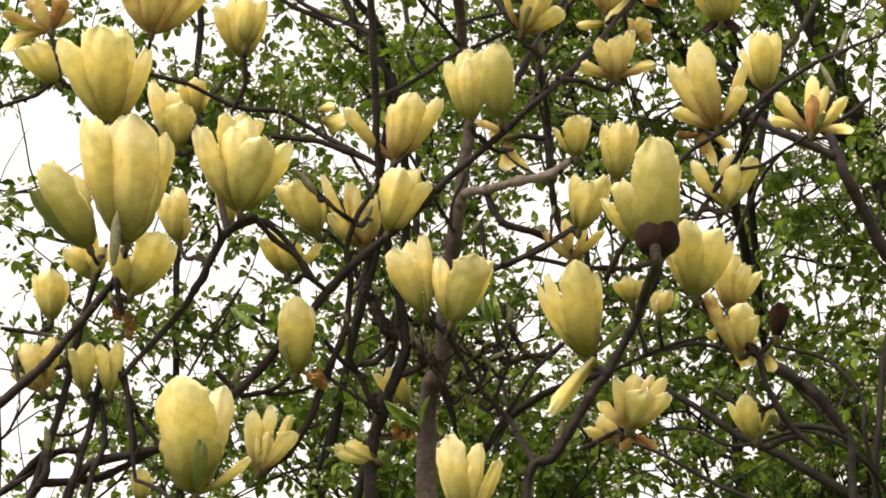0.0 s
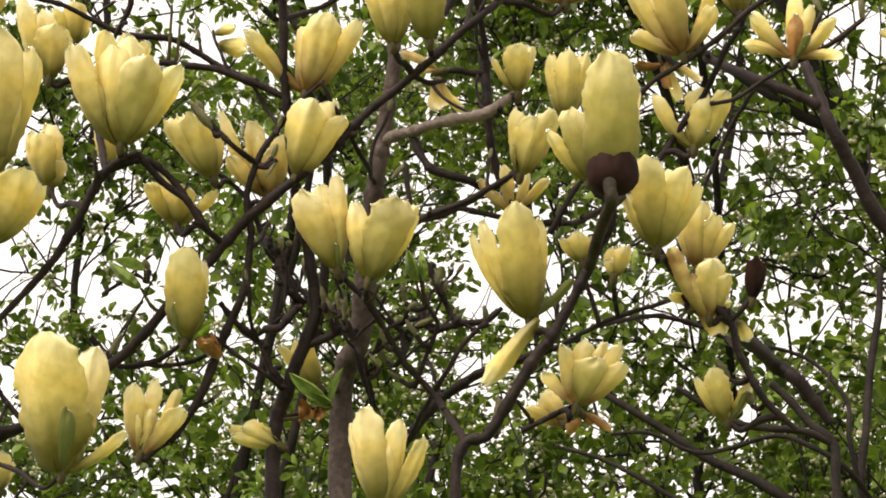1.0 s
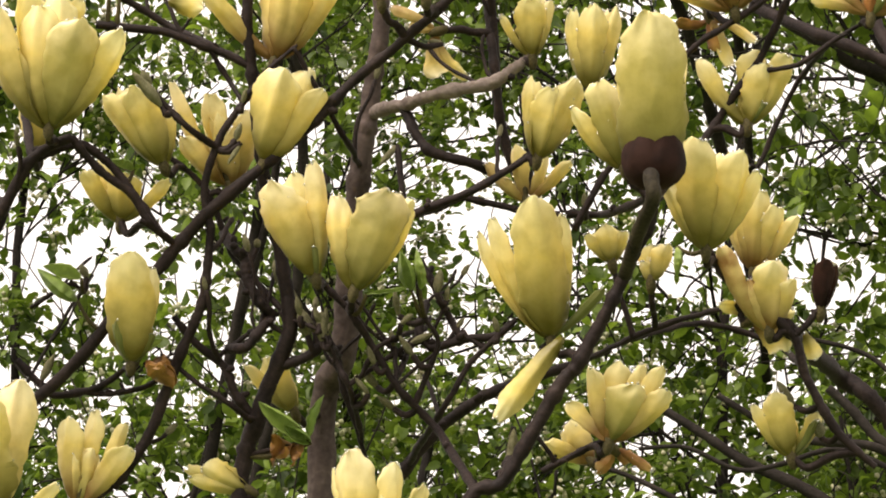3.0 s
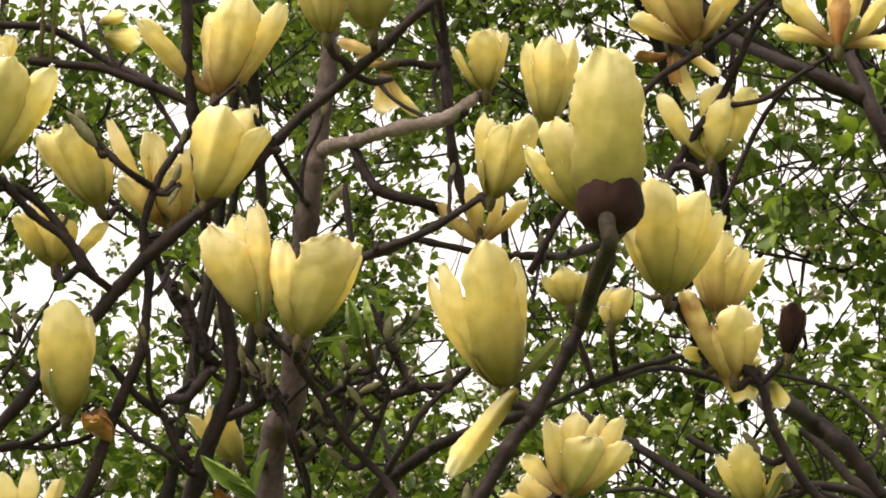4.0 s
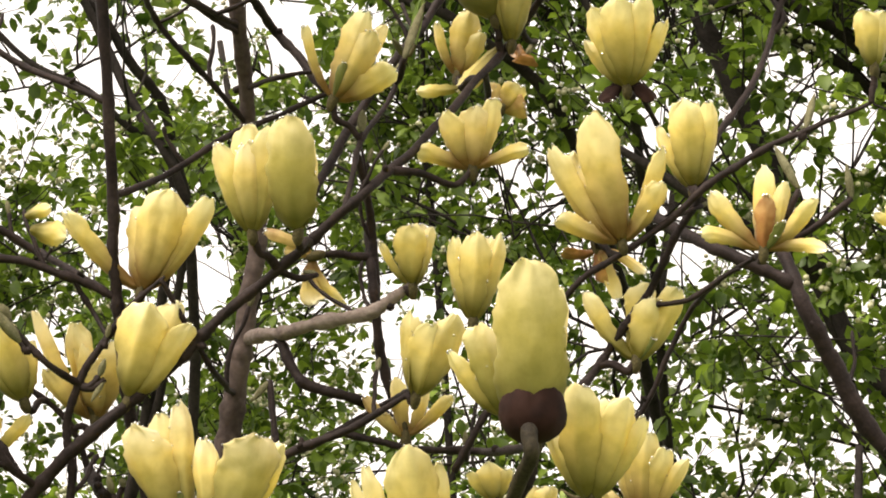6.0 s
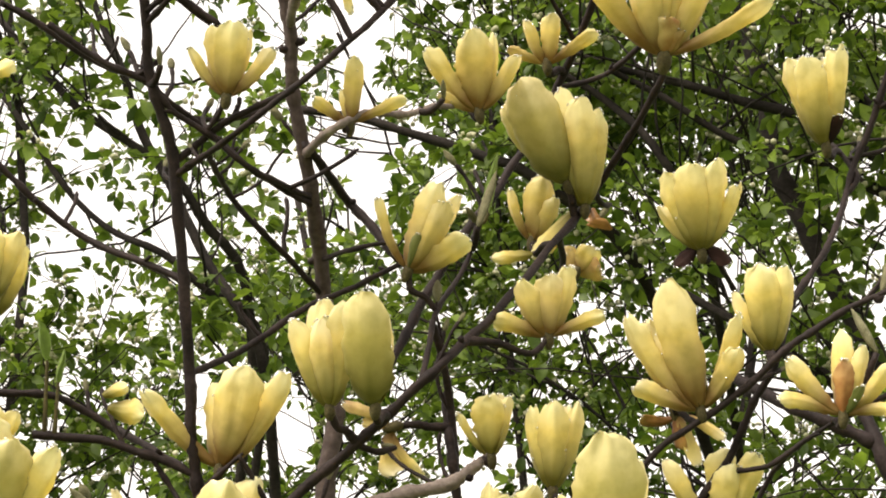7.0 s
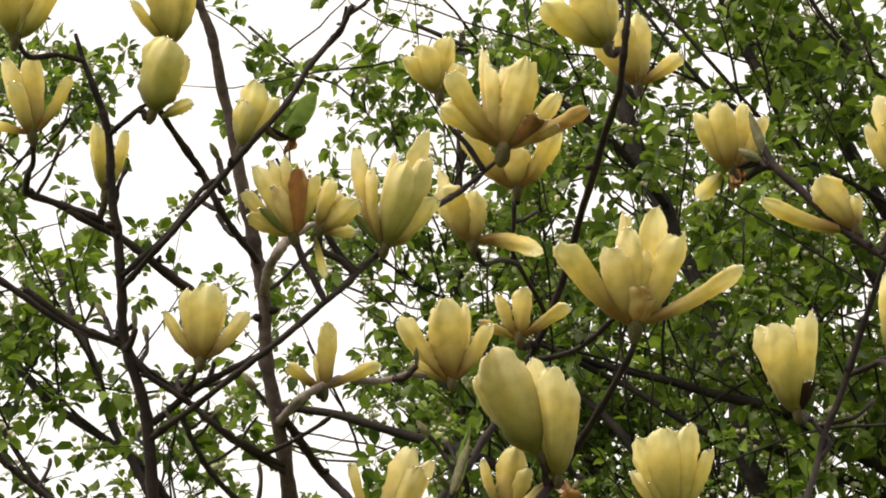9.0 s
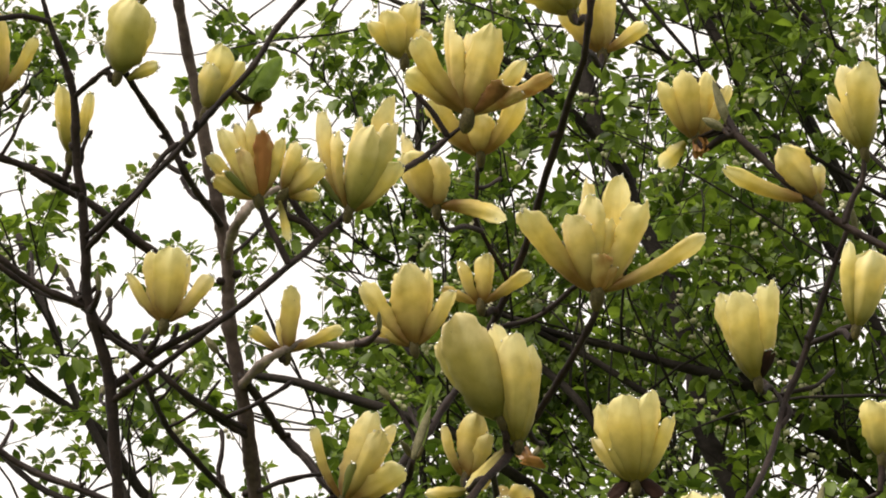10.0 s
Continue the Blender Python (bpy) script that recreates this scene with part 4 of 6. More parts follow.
flower('wilt', (-0.514, 3.763, 3.148), [(-59, -20, 15, 19, 's'), (-61, -2, -30, 21, 'y'), (-26, -19, 46, 26, 's'), (19, -20, 37, 26, 'b'), (29, -7, 21, 19, 's')])
flower('cup', (-0.503, 3.773, 3.076), [(-48, -32, 38, 27, 'y'), (-23, -20, 54, 31, 'y'), (-28, -36, 42, 30, 'y')])
flower('cup', (-0.425, 3.723, 2.998), [(-59, -56, 95, 42, 'y'), (-7, -79, 101, 58, 'y'), (19, -32, 117, 38, 'y'), (51, -34, 90, 26, 'y'), (-35, -33, 114, 36, 'y')])
flower('open', (-0.380, 3.758, 3.140), [(-39, -37, 60, 30, 's'), (-2, -50, 71, 44, 'y'), (45, -32, 67, 37, 's'), (70, -19, 49, 30, 'y'), (-22, -25, 74, 37, 'y')])
flower('cup', (-0.268, 3.839, 3.138), [(-34, -34, 59, 30, 'y'), (-4, -49, 63, 39, 'y'), (29, -26, 57, 30, 'y'), (7, -22, 74, 35, 'y')])
flower('cup', (-0.358, 3.878, 3.026), [(-31, -38, 78, 32, 'y'), (10, -31, 50, 41, 'y'), (-8, -23, 73, 35, 'y'), (19, -16, 40, 23, 'y')])
flower('cup', (-0.338, 3.940, 3.100), [(-26, -18, 34, 20, 'y'), (0, -28, 40, 25, 'y'), (15, -11, 26, 20, 'y')])
flower('cup', (-0.402, 3.740, 2.842), [(-45, -86, 138, 50, 'y'), (-17, -35, 148, 65, 'y'), (13, -97, 136, 69, 'y'), (-8, -33, 31, 19, 'q'), (51, -53, 125, 45, 'y'), (37, -47, 83, 36, 'y')])
flower('bud', (-0.447, 3.718, 2.829), [(-49, -70, 86, 47, 'g'), (-33, -28, 88, 40, 'g'), (-68, -47, 58, 31, 'q')])
flower('cup', (-0.408, 3.842, 2.809), [(42, -38, 71, 47, 'y'), (58, -17, 59, 37, 'y'), (-23, -30, 59, 37, 'y'), (12, -15, 70, 37, 'y')])
flower('cup', (-0.462, 3.869, 2.841), [(-33, -22, 33, 30, 'y'), (-1, -16, 62, 37, 'y'), (13, -18, 36, 27, 'y')])
flower('cup', (-0.526, 3.940, 2.808), [(-20, -25, 54, 24, 'y'), (3, -38, 57, 36, 'y'), (21, -16, 48, 23, 'y')])
flower('cup', (-0.357, 3.923, 2.909), [(-23, -28, 58, 26, 'y'), (-5, -20, 71, 32, 'y'), (14, -12, 29, 23, 'y'), (-11, -33, 54, 30, 'y')])
flower('cup', (-0.265, 3.797, 2.905), [(-51, -47, 99, 38, 'y'), (-18, -26, 124, 45, 'y'), (12, -32, 113, 44, 'y'), (32, -59, 78, 47, 'g'), (67, -30, 79, 34, 'y'), (-6, -49, 96, 44, 'y')])
flower('cup', (-0.290, 3.921, 2.928), [(-10, -28, 47, 26, 'y'), (6, -15, 48, 21, 'y')])
flower('open', (-0.529, 3.908, 2.701), [(-24, -26, 56, 24, 'y'), (16, -28, 64, 27, 'y'), (-39, -14, 17, 18, 'y'), (-7, -14, 59, 30, 'y')])
flower('cup', (-0.476, 3.914, 2.702), [(-19, -24, 50, 24, 'y'), (7, -27, 56, 30, 'y')])
flower('cup', (-0.442, 3.920, 2.699), [(-11, -28, 57, 21, 'y'), (13, -23, 63, 25, 'y')])
flower('bud', (-0.317, 3.825, 2.537), [(-14, -79, 128, 77, 'y'), (35, -35, 129, 41, 'y'), (-34, -44, 125, 36, 'y'), (69, -14, 39, 17, 'y'), (3, -17, 126, 57, 'y'), (8, -49, 55, 19, 'q')])
flower('cup', (-0.407, 3.983, 2.571), [(-10, -13, 33, 18, 'y'), (2, -21, 37, 25, 'y'), (15, -8, 29, 16, 'y')])
flower('open', (-0.250, 3.964, 2.604), [(-8, -27, 73, 28, 'y'), (14, -15, 83, 29, 'y'), (44, -18, 71, 17, 'y'), (50, -26, 43, 31, 'y'), (-5, -18, 42, 15, 'y')])
flower('cup', (-0.171, 3.891, 2.906), [(-51, -37, 53, 29, 'y'), (-25, -44, 58, 38, 'y'), (7, -18, 48, 26, 'y'), (-40, -23, 66, 25, 'y')])
flower('open', (-0.113, 3.939, 2.904), [(-54, -33, 89, 23, 'y'), (-19, -24, 82, 32, 'y'), (24, -34, 61, 32, 'y'), (-43, -27, 37, 23, 'y'), (5, -31, 43, 31, 'y')])
flower('cup', (-0.077, 3.874, 2.900), [(21, -52, 69, 42, 'y'), (43, -27, 79, 35, 'y'), (57, -34, 56, 29, 'y'), (9, -23, 70, 30, 'y')])
flower('cup', (-0.213, 3.927, 2.864), [(-35, -24, 40, 24, 'y'), (-18, -19, 54, 27, 'y'), (6, -27, 36, 32, 'y'), (46, -14, 34, 16, 'y')])
flower('bud', (-0.199, 3.910, 2.720), [(4, -63, 83, 42, 'y'), (-17, -33, 74, 20, 'y'), (20, -31, 80, 25, 'y'), (-11, -29, 30, 13, 'q'), (20, -13, 22, 12, 'q')])
flower('cup', (-0.030, 3.871, 2.786), [(-38, -54, 70, 42, 'y'), (0, -43, 93, 22, 'y'), (-18, -29, 88, 35, 'y'), (0, -19, 21, 10, 'q')])
flower('cup', (0.005, 3.863, 2.770), [(-15, -36, 78, 30, 'y'), (35, -58, 71, 48, 'g'), (53, -33, 71, 30, 'y'), (15, -18, 71, 30, 'y')])
flower('bud', (0.179, 3.846, 2.715), [(-14, -81, 103, 46, 'y'), (-52, -46, 97, 24, 'y'), (-64, -22, 91, 19, 'y'), (12, -44, 99, 31, 'y'), (3, -26, 27, 24, 'g'), (47, -23, 34, 12, 'q')])
flower('petal', (0.189, 3.834, 2.710), [(-59, 15, -72, 22, 'y')])
flower('big', (0.267, 3.721, 2.811), [(-5, -99, 116, 58, 'g'), (23, -46, 110, 27, 'y'), (-23, -40, 118, 28, 'y'), (-15, -34, 35, 37, 'k'), (13, -36, 34, 37, 'k'), (-1, -36, 28, 33, 'k')])
flower('cup', (0.245, 3.774, 2.847), [(-22, -42, 66, 28, 'g'), (-45, -23, 48, 22, 'y'), (-7, -24, 69, 22, 'y')])
flower('cup', (0.318, 3.813, 2.784), [(-12, -57, 80, 38, 'y'), (32, -45, 73, 32, 'y'), (49, -25, 62, 21, 'y'), (20, -26, 78, 29, 'y'), (-33, -23, 53, 22, 'y')])
flower('open', (0.368, 3.894, 2.794), [(-12, -30, 59, 23, 'y'), (4, -40, 61, 27, 'y'), (22, -32, 48, 24, 'y'), (40, -25, 41, 20, 'y'), (-22, -17, 48, 20, 'y')])
flower('wilt', (0.378, 3.891, 2.734), [(-43, -31, 70, 23, 's'), (4, -35, 54, 33, 'y'), (23, -24, 39, 26, 'y'), (-18, -21, 40, 20, 's')])
flower('wilt', (0.366, 3.909, 2.751), [(27, 1, -31, 28, 'y'), (-30, -3, 13, 17, 'y'), (37, -9, 3, 20, 'y')])
flower('darkbud', (0.425, 3.882, 2.750), [(4, -28, 38, 18, 'k'), (-3, -14, 33, 14, 'k'), (15, -17, 34, 14, 'k'), (8, -11, 42, 17, 'k')])
flower('petal', (0.413, 3.909, 2.735), [(9, 3, -23, 15, 'y')])
flower('cup', (0.243, 3.960, 2.828), [(-24, -10, 23, 17, 'y'), (-6, -20, 29, 25, 'y'), (13, -13, 25, 17, 'y')])
flower('cup', (0.276, 3.924, 2.795), [(15, -20, 28, 22, 'y'), (1, -11, 31, 20, 'y'), (-8, -7, 16, 15, 'y')])
flower('cup', (0.173, 3.871, 2.898), [(-4, -32, 64, 22, 'y'), (36, -42, 57, 33, 'y'), (16, -42, 51, 30, 'y'), (5, -20, 61, 25, 'y')])
flower('star', (0.164, 3.944, 2.884), [(-37, -15, 32, 15, 's'), (-8, -14, 52, 19, 'y'), (19, -15, 40, 16, 'y'), (42, -21, 29, 15, 'y'), (-24, -13, 18, 14, 's')])
flower('cup', (0.226, 3.905, 2.980), [(-17, -29, 67, 22, 'y'), (3, -43, 66, 27, 'y'), (25, -28, 70, 21, 'y'), (18, -19, 71, 20, 'y')])
flower('cup', (0.172, 3.896, 3.010), [(-29, -15, 36, 10, 'y'), (-1, -32, 47, 30, 'y'), (18, -20, 48, 17, 'y'), (10, -12, 53, 20, 'y')])
flower('wilt', (0.082, 3.930, 3.052), [(-42, -14, 20, 13, 's'), (30, 9, -46, 16, 'y'), (1, 10, -42, 25, 'y'), (-25, -4, 5, 13, 's')])
flower('open', (-0.067, 3.860, 2.996), [(-65, -33, 58, 23, 'y'), (27, -48, 76, 39, 'y'), (6, -32, 68, 30, 'y'), (62, -26, 75, 26, 'y'), (44, -12, 73, 25, 'y')])
flower('petal', (-0.163, 3.837, 3.045), [(32, 0, -7, 23, 'y')])
flower('petal', (-0.167, 3.832, 3.055), [(22, -3, 9, 13, 'y')])
flower('cup', (0.033, 3.803, 3.027), [(-30, -34, 68, 28, 'y'), (-3, -29, 88, 30, 'y'), (18, -48, 79, 29, 'y'), (-4, -45, 64, 25, 'y')])
flower('bud', (0.074, 3.763, 3.011), [(-6, -62, 80, 41, 'g'), (12, -28, 70, 19, 'y')])
flower('open', (0.228, 3.889, 3.120), [(-50, -7, 13, 21, 'y'), (-23, -28, 44, 27, 'y'), (4, -33, 47, 29, 'y'), (22, -28, 57, 25, 'y'), (51, -13, 12, 17, 'y')])
flower('wilt', (0.265, 4.104, 3.274), [(21, -11, 19, 28, 'y'), (24, -4, -2, 28, 's'), (-11, -7, 24, 20, 's')])
flower('open', (0.354, 3.812, 3.016), [(-61, -28, 76, 24, 'y'), (-27, -53, 96, 36, 'y'), (37, -33, 72, 22, 'y'), (36, -31, 42, 24, 'y'), (-57, -12, 18, 21, 'y'), (-15, -32, 49, 8, 'k'), (-41, -12, 79, 25, 'y')])
flower('cup', (0.419, 3.814, 3.067), [(-30, -17, 50, 15, 'y'), (-10, -45, 65, 31, 'y'), (15, -33, 68, 22, 'y'), (5, -20, 73, 23, 'y')])
flower('star', (0.474, 3.785, 2.996), [(-46, -16, 46, 21, 'y'), (2, -15, 72, 23, 'y'), (2, -21, 41, 18, 'r'), (45, -22, 37, 19, 'y'), (-55, -7, 13, 16, 'y'), (52, -14, -6, 15, 'y'), (21, -15, 56, 18, 'y'), (16, -21, 17, 10, 'q')])
flower('wilt', (0.336, 3.856, 3.026), [(-32, 0, -2, 13, 'b'), (9, 3, -31, 18, 'b'), (42, 1, -22, 12, 'y'), (18, 7, -45, 14, 'y')])
flower('cup', (0.367, 3.869, 2.927), [(-44, -17, 56, 22, 'y'), (12, -16, 66, 36, 'y'), (38, -27, 56, 28, 'y'), (15, -29, 46, 30, 'y'), (14, -15, 14, 9, 'q')])
flower('open', (0.104, 3.860, 3.178), [(-26, -28, 60, 13, 'y'), (29, -39, 67, 28, 'y'), (49, -21, 62, 26, 'y'), (56, -17, 20, 30, 'y'), (35, -36, 49, 28, 'y'), (10, -25, 24, 9, 'q')])
flower('bud', (0.254, 3.963, 3.306), [(-42, -66, 78, 49, 'g'), (-18, -36, 79, 27, 'g'), (-57, -40, 66, 28, 'g')])
flower('cup', (0.271, 3.976, 3.287), [(-20, -53, 99, 36, 'y'), (14, -43, 79, 24, 'y'), (-3, -61, 86, 32, 'y'), (20, -33, 68, 16, 'y')])
flower('open', (0.220, 4.006, 3.266), [(-21, -22, 46, 13, 'y'), (13, -30, 55, 29, 'y'), (24, -22, 34, 20, 'y')])
flower('petal', (0.264, 3.990, 3.290), [(-46, 8, -47, 19, 'y')])
flower('petal', (0.224, 4.000, 3.249), [(-44, -2, -3, 13, 'y')])
flower('cup', (0.370, 3.875, 3.193), [(-31, -37, 62, 30, 'y'), (-8, -55, 62, 34, 'y'), (17, -51, 67, 25, 'y'), (36, -32, 51, 18, 'y'), (-38, -17, 37, 18, 'y'), (5, -26, 71, 25, 'y'), (-24, 5, -14, 21, 'k'), (25, 1, -15, 19, 'k')])
flower('open', (-0.048, 3.711, 3.285), [(-31, -21, 37, 14, 'y'), (-9, -30, 53, 22, 'y'), (10, -41, 50, 29, 'y'), (23, -18, 53, 20, 'y'), (43, -16, 35, 17, 'y')])
flower('star', (0.056, 3.796, 3.296), [(-32, -14, 17, 14, 'y'), (8, -33, 50, 18, 'y'), (52, -13, 15, 13, 'y'), (-7, -10, 27, 10, 'y')])
flower('open', (0.173, 3.898, 3.353), [(-47, -30, 53, 24, 'y'), (-4, -43, 61, 37, 'y'), (17, -24, 67, 23, 'y'), (39, -23, 44, 20, 'y'), (-37, -11, 13, 13, 'y')])
flower('wilt', (0.242, 4.000, 3.452), [(-20, -21, 37, 16, 'y'), (8, -25, 42, 22, 'y'), (-38, -10, 11, 13, 's'), (51, -19, 21, 16, 'y')])
flower('big', (0.349, 3.886, 3.399), [(-70, -43, 65, 32, 'y'), (-7, -43, 96, 25, 'y'), (26, -43, 101, 34, 'y'), (-25, -48, 57, 33, 'y'), (-5, -53, 75, 27, 'y'), (45, -51, 66, 31, 'y'), (102, -41, 31, 20, 'y'), (3, -29, 23, 34, 's'), (17, -20, 14, 25, 's')])
flower('cup', (0.490, 3.868, 3.291), [(-31, -37, 71, 25, 'y'), (-19, -55, 63, 30, 'y'), (13, -47, 76, 22, 'y'), (2, -29, 72, 26, 'y'), (13, -21, 19, 14, 'k')])
flower('open', (0.037, 3.653, 3.374), [(-41, -24, 30, 15, 'y'), (-30, -39, 48, 16, 'y'), (-17, -29, 57, 15, 'y'), (-4, -33, 59, 17, 'y'), (7, -38, 45, 19, 'r'), (-14, -32, 30, 17, 's'), (-38, -17, 10, 17, 's'), (24, -28, 43, 15, 'y'), (-27, -22, 14, 9, 'q')])
flower('open', (0.061, 3.661, 3.382), [(12, -26, 37, 17, 'y'), (35, -16, 19, 21, 'y'), (31, -2, -5, 13, 'y'), (19, -14, 29, 15, 'y')])
flower('petal', (0.056, 3.662, 3.375), [(8, 15, -33, 8, 'y')])
flower('open', (0.117, 3.682, 3.376), [(-23, -40, 78, 18, 'y'), (-10, -40, 57, 13, 'y'), (41, -42, 91, 26, 'y'), (11, -32, 74, 15, 'y'), (23, -55, 49, 29, 'g'), (41, -50, 57, 24, 'g'), (47, -26, 30, 22, 'y'), (-26, -19, 22, 8, 'q')])
flower('open', (0.199, 3.858, 3.480), [(-31, -27, 63, 21, 'y'), (-28, -35, 41, 32, 'y'), (2, -27, 39, 26, 'y'), (64, 1, -17, 21, 'y')])
flower('big', (0.230, 3.764, 3.525), [(-49, -49, 52, 24, 'y'), (-16, -42, 82, 14, 'y'), (-14, -39, 69, 24, 'y'), (24, -49, 67, 33, 'y'), (2, -34, 67, 21, 'y'), (54, -31, 37, 21, 'y'), (79, -30, 19, 17, 's'), (-58, -24, 30, 24, 'y'), (36, -25, 13, 24, 'b'), (50, -21, 9, 16, 's')])
flower('open', (0.243, 3.857, 3.537), [(-49, -34, 43, 27, 'y'), (43, -33, 44, 26, 'y'), (-3, -26, 29, 33, 'y')])
flower('cup', (0.172, 3.769, 3.591), [(-33, -21, 27, 20, 'y'), (-16, -32, 34, 27, 'y'), (12, -28, 45, 28, 'y'), (24, -17, 18, 20, 'y')])
flower('cup', (-0.006, 3.629, 3.451), [(16, -36, 45, 27, 'y'), (34, -24, 33, 21, 'y'), (6, -29, 29, 22, 'y')])
flower('bud', (-0.082, 3.607, 3.478), [(17, -49, 43, 38, 'g'), (31, -26, 40, 22, 'y'), (11, -29, 20, 13, 'q')])
flower('petal', (-0.074, 3.610, 3.473), [(27, -8, 10, 12, 'y')])
flower('cup', (-0.132, 3.694, 3.450), [(-6, -42, 46, 17, 'y'), (20, -28, 46, 12, 'y')])
flower('open', (-0.189, 3.612, 3.463), [(-19, -41, 53, 18, 'y'), (3, -34, 62, 25, 'y'), (-14, -35, 31, 16, 'y'), (37, -25, 41, 14, 'y'), (-31, -9, 2, 10, 'y')])
flower('cup', (-0.065, 3.578, 3.530), [(-32, -25, 28, 13, 'y'), (-2, -57, 55, 37, 'y'), (25, -38, 52, 27, 'y')])
flower('cup', (-0.197, 3.553, 3.525), [(-14, -44, 39, 32, 'y'), (16, -31, 57, 30, 'y'), (41, -27, 42, 22, 'y')])
flower('open', (0.362, 3.796, 3.610), [(-39, -25, 35, 22, 'y'), (-16, -41, 46, 22, 'y'), (2, -33, 58, 25, 'y'), (42, -20, 16, 17, 'y')])
flower('cup', (0.330, 3.735, 3.616), [(-59, -30, 29, 29, 'y'), (-22, -43, 49, 37, 'y'), (8, -28, 37, 22, 'y')])
flower('open', (0.448, 3.825, 3.529), [(-34, -29, 45, 22, 'y'), (-13, -43, 48, 25, 'y'), (14, -32, 52, 25, 'y'), (33, -30, 38, 16, 'y')])
flower('petal', (0.437, 3.828, 3.526), [(-23, 11, -22, 18, 'y')])
flower('open', (0.550, 3.790, 3.439), [(-86, -12, 26, 20, 'y'), (-33, -28, 39, 31, 'y'), (0, -17, 24, 27, 'y')])
flower('cup', (0.595, 3.765, 3.474), [(-19, -44, 64, 20, 'y'), (-3, -57, 59, 31, 'y'), (-32, -27, 44, 16, 'y'), (9, -32, 59, 21, 'y')])
flower('cup', (0.579, 3.822, 3.319), [(-7, -44, 64, 18, 'y'), (15, -48, 52, 33, 'y'), (28, -36, 49, 21, 'y')])
flower('cup', (0.578, 3.765, 3.159), [(-10, -28, 41, 25, 'y'), (7, -26, 41, 25, 'y')])
flower('open', (0.230, 3.891, 2.632), [(-37, -5, 33, 22, 'y'), (-15, -15, 63, 25, 'y'), (11, -19, 68, 26, 'y'), (34, -17, 65, 22, 'y'), (50, -20, 62, 23, 'y'), (23, -34, 42, 35, 'g'), (54, -23, 37, 24, 'y')])
flower('open', (0.217, 3.957, 2.634), [(-44, -6, 14, 22, 'y'), (-19, -13, 35, 23, 'y'), (-25, -4, 26, 20, 'y')])
flower('wilt', (0.238, 3.933, 2.635), [(15, 0, -9, 15, 'b'), (32, -1, -18, 11, 'b'), (-18, 4, -18, 15, 's')])
flower('cup', (0.398, 3.943, 2.631), [(-36, -13, 45, 19, 'y'), (-17, -29, 51, 28, 'y'), (25, -17, 35, 20, 'y'), (22, -20, 26, 10, 'q')])
flower('cup', (-0.058, 4.047, 2.716), [(-46, -20, 39, 20, 'y'), (-24, -27, 44, 28, 'y'), (-2, -10, 26, 14, 'y')])
flower('cup', (-0.099, 3.988, 2.622), [(-56, -11, 17, 16, 'y'), (-39, -15, 17, 25, 'y'), (-51, -10, 7, 15, 'y')])
flower('cup', (0.020, 3.888, 2.515), [(-20, -57, 94, 39, 'y'), (20, -23, 92, 33, 'y'), (46, -26, 71, 24, 'y'), (-34, -28, 84, 23, 'y')])
flower('cup', (-0.252, 3.680, 3.374), [(5, -25, 34, 22, 'y'), (-10, -20, 30, 20, 'y')])
flower('petal', (-0.263, 3.712, 3.310), [(30, -5, 12, 14, 'y')])
flower('cup', (-0.258, 3.774, 3.127), [(1, -34, 57, 27, 'y'), (27, -20, 54, 22, 'y'), (11, -14, 54, 20, 'y')])
flower('cup', (0.604, 3.783, 3.011), [(-35, -3, 15, 14, 'y'), (-18, -15, 28, 24, 'y')])
flower('cup', (-0.264, 3.827, 3.001), [(2, -23, 41, 25, 'y'), (25, -12, 37, 22, 'y')])


def over_bloom(p):
    """Whether a place lies close before or behind a flower, as the camera looks at it."""
    for base, up in BLOOMS:
        d = Vector(p) - base
        d -= TO_CAMERA * d.dot(TO_CAMERA)
        way = up - TO_CAMERA * up.dot(TO_CAMERA)
        k = d.dot(way) / max(way.length_squared, 1e-9)
        if 0.02 < k < 1.1 and (d - way * k).length < 0.42 * up.length:
            return True
    return False


# ---- short spurs on the twigs ----
seeds = [k for k in range(len(KN)) if KN[k][2] > 2.3 and KN[k][3] < 0.011 and not over_bloom(KN[k][:3])]
for k in random.sample(seeds, 150):
    h = Vector((random.uniform(-1, 1), random.uniform(-0.5, 0.7), random.uniform(0.1, 1))).normalized()
    length = random.uniform(0.02, 0.09)
    if over_bloom(Vector(KN[k][:3]) + h * length) or over_bloom(Vector(KN[k][:3]) + h * length * 0.6):
        continue
    tip, h, twig = spur(KN[k][:3], h, length, random.uniform(0.0016, 0.0028))
    if random.random() < 0.4:
        twig_bud(tip, h, twig)
# swollen nodes where shoots broke off
for k in random.sample(seeds, 150):
    h = np.array(Vector((random.uniform(-1, 1), random.uniform(-1, 0.3), random.uniform(-0.3, 1))).normalized())
    a = KN[k][:3] - np.array(ROOT)
    r = KN[k][3]
    size = random.uniform(0.004, 0.009)
    part("twig_node", egg("twig_node", tuple(a + h * r * 0.3), tuple(a + h * (r + size)), min(0.0042, r * random.uniform(0.6, 0.9)), 0.8, 7), BARK, tree)


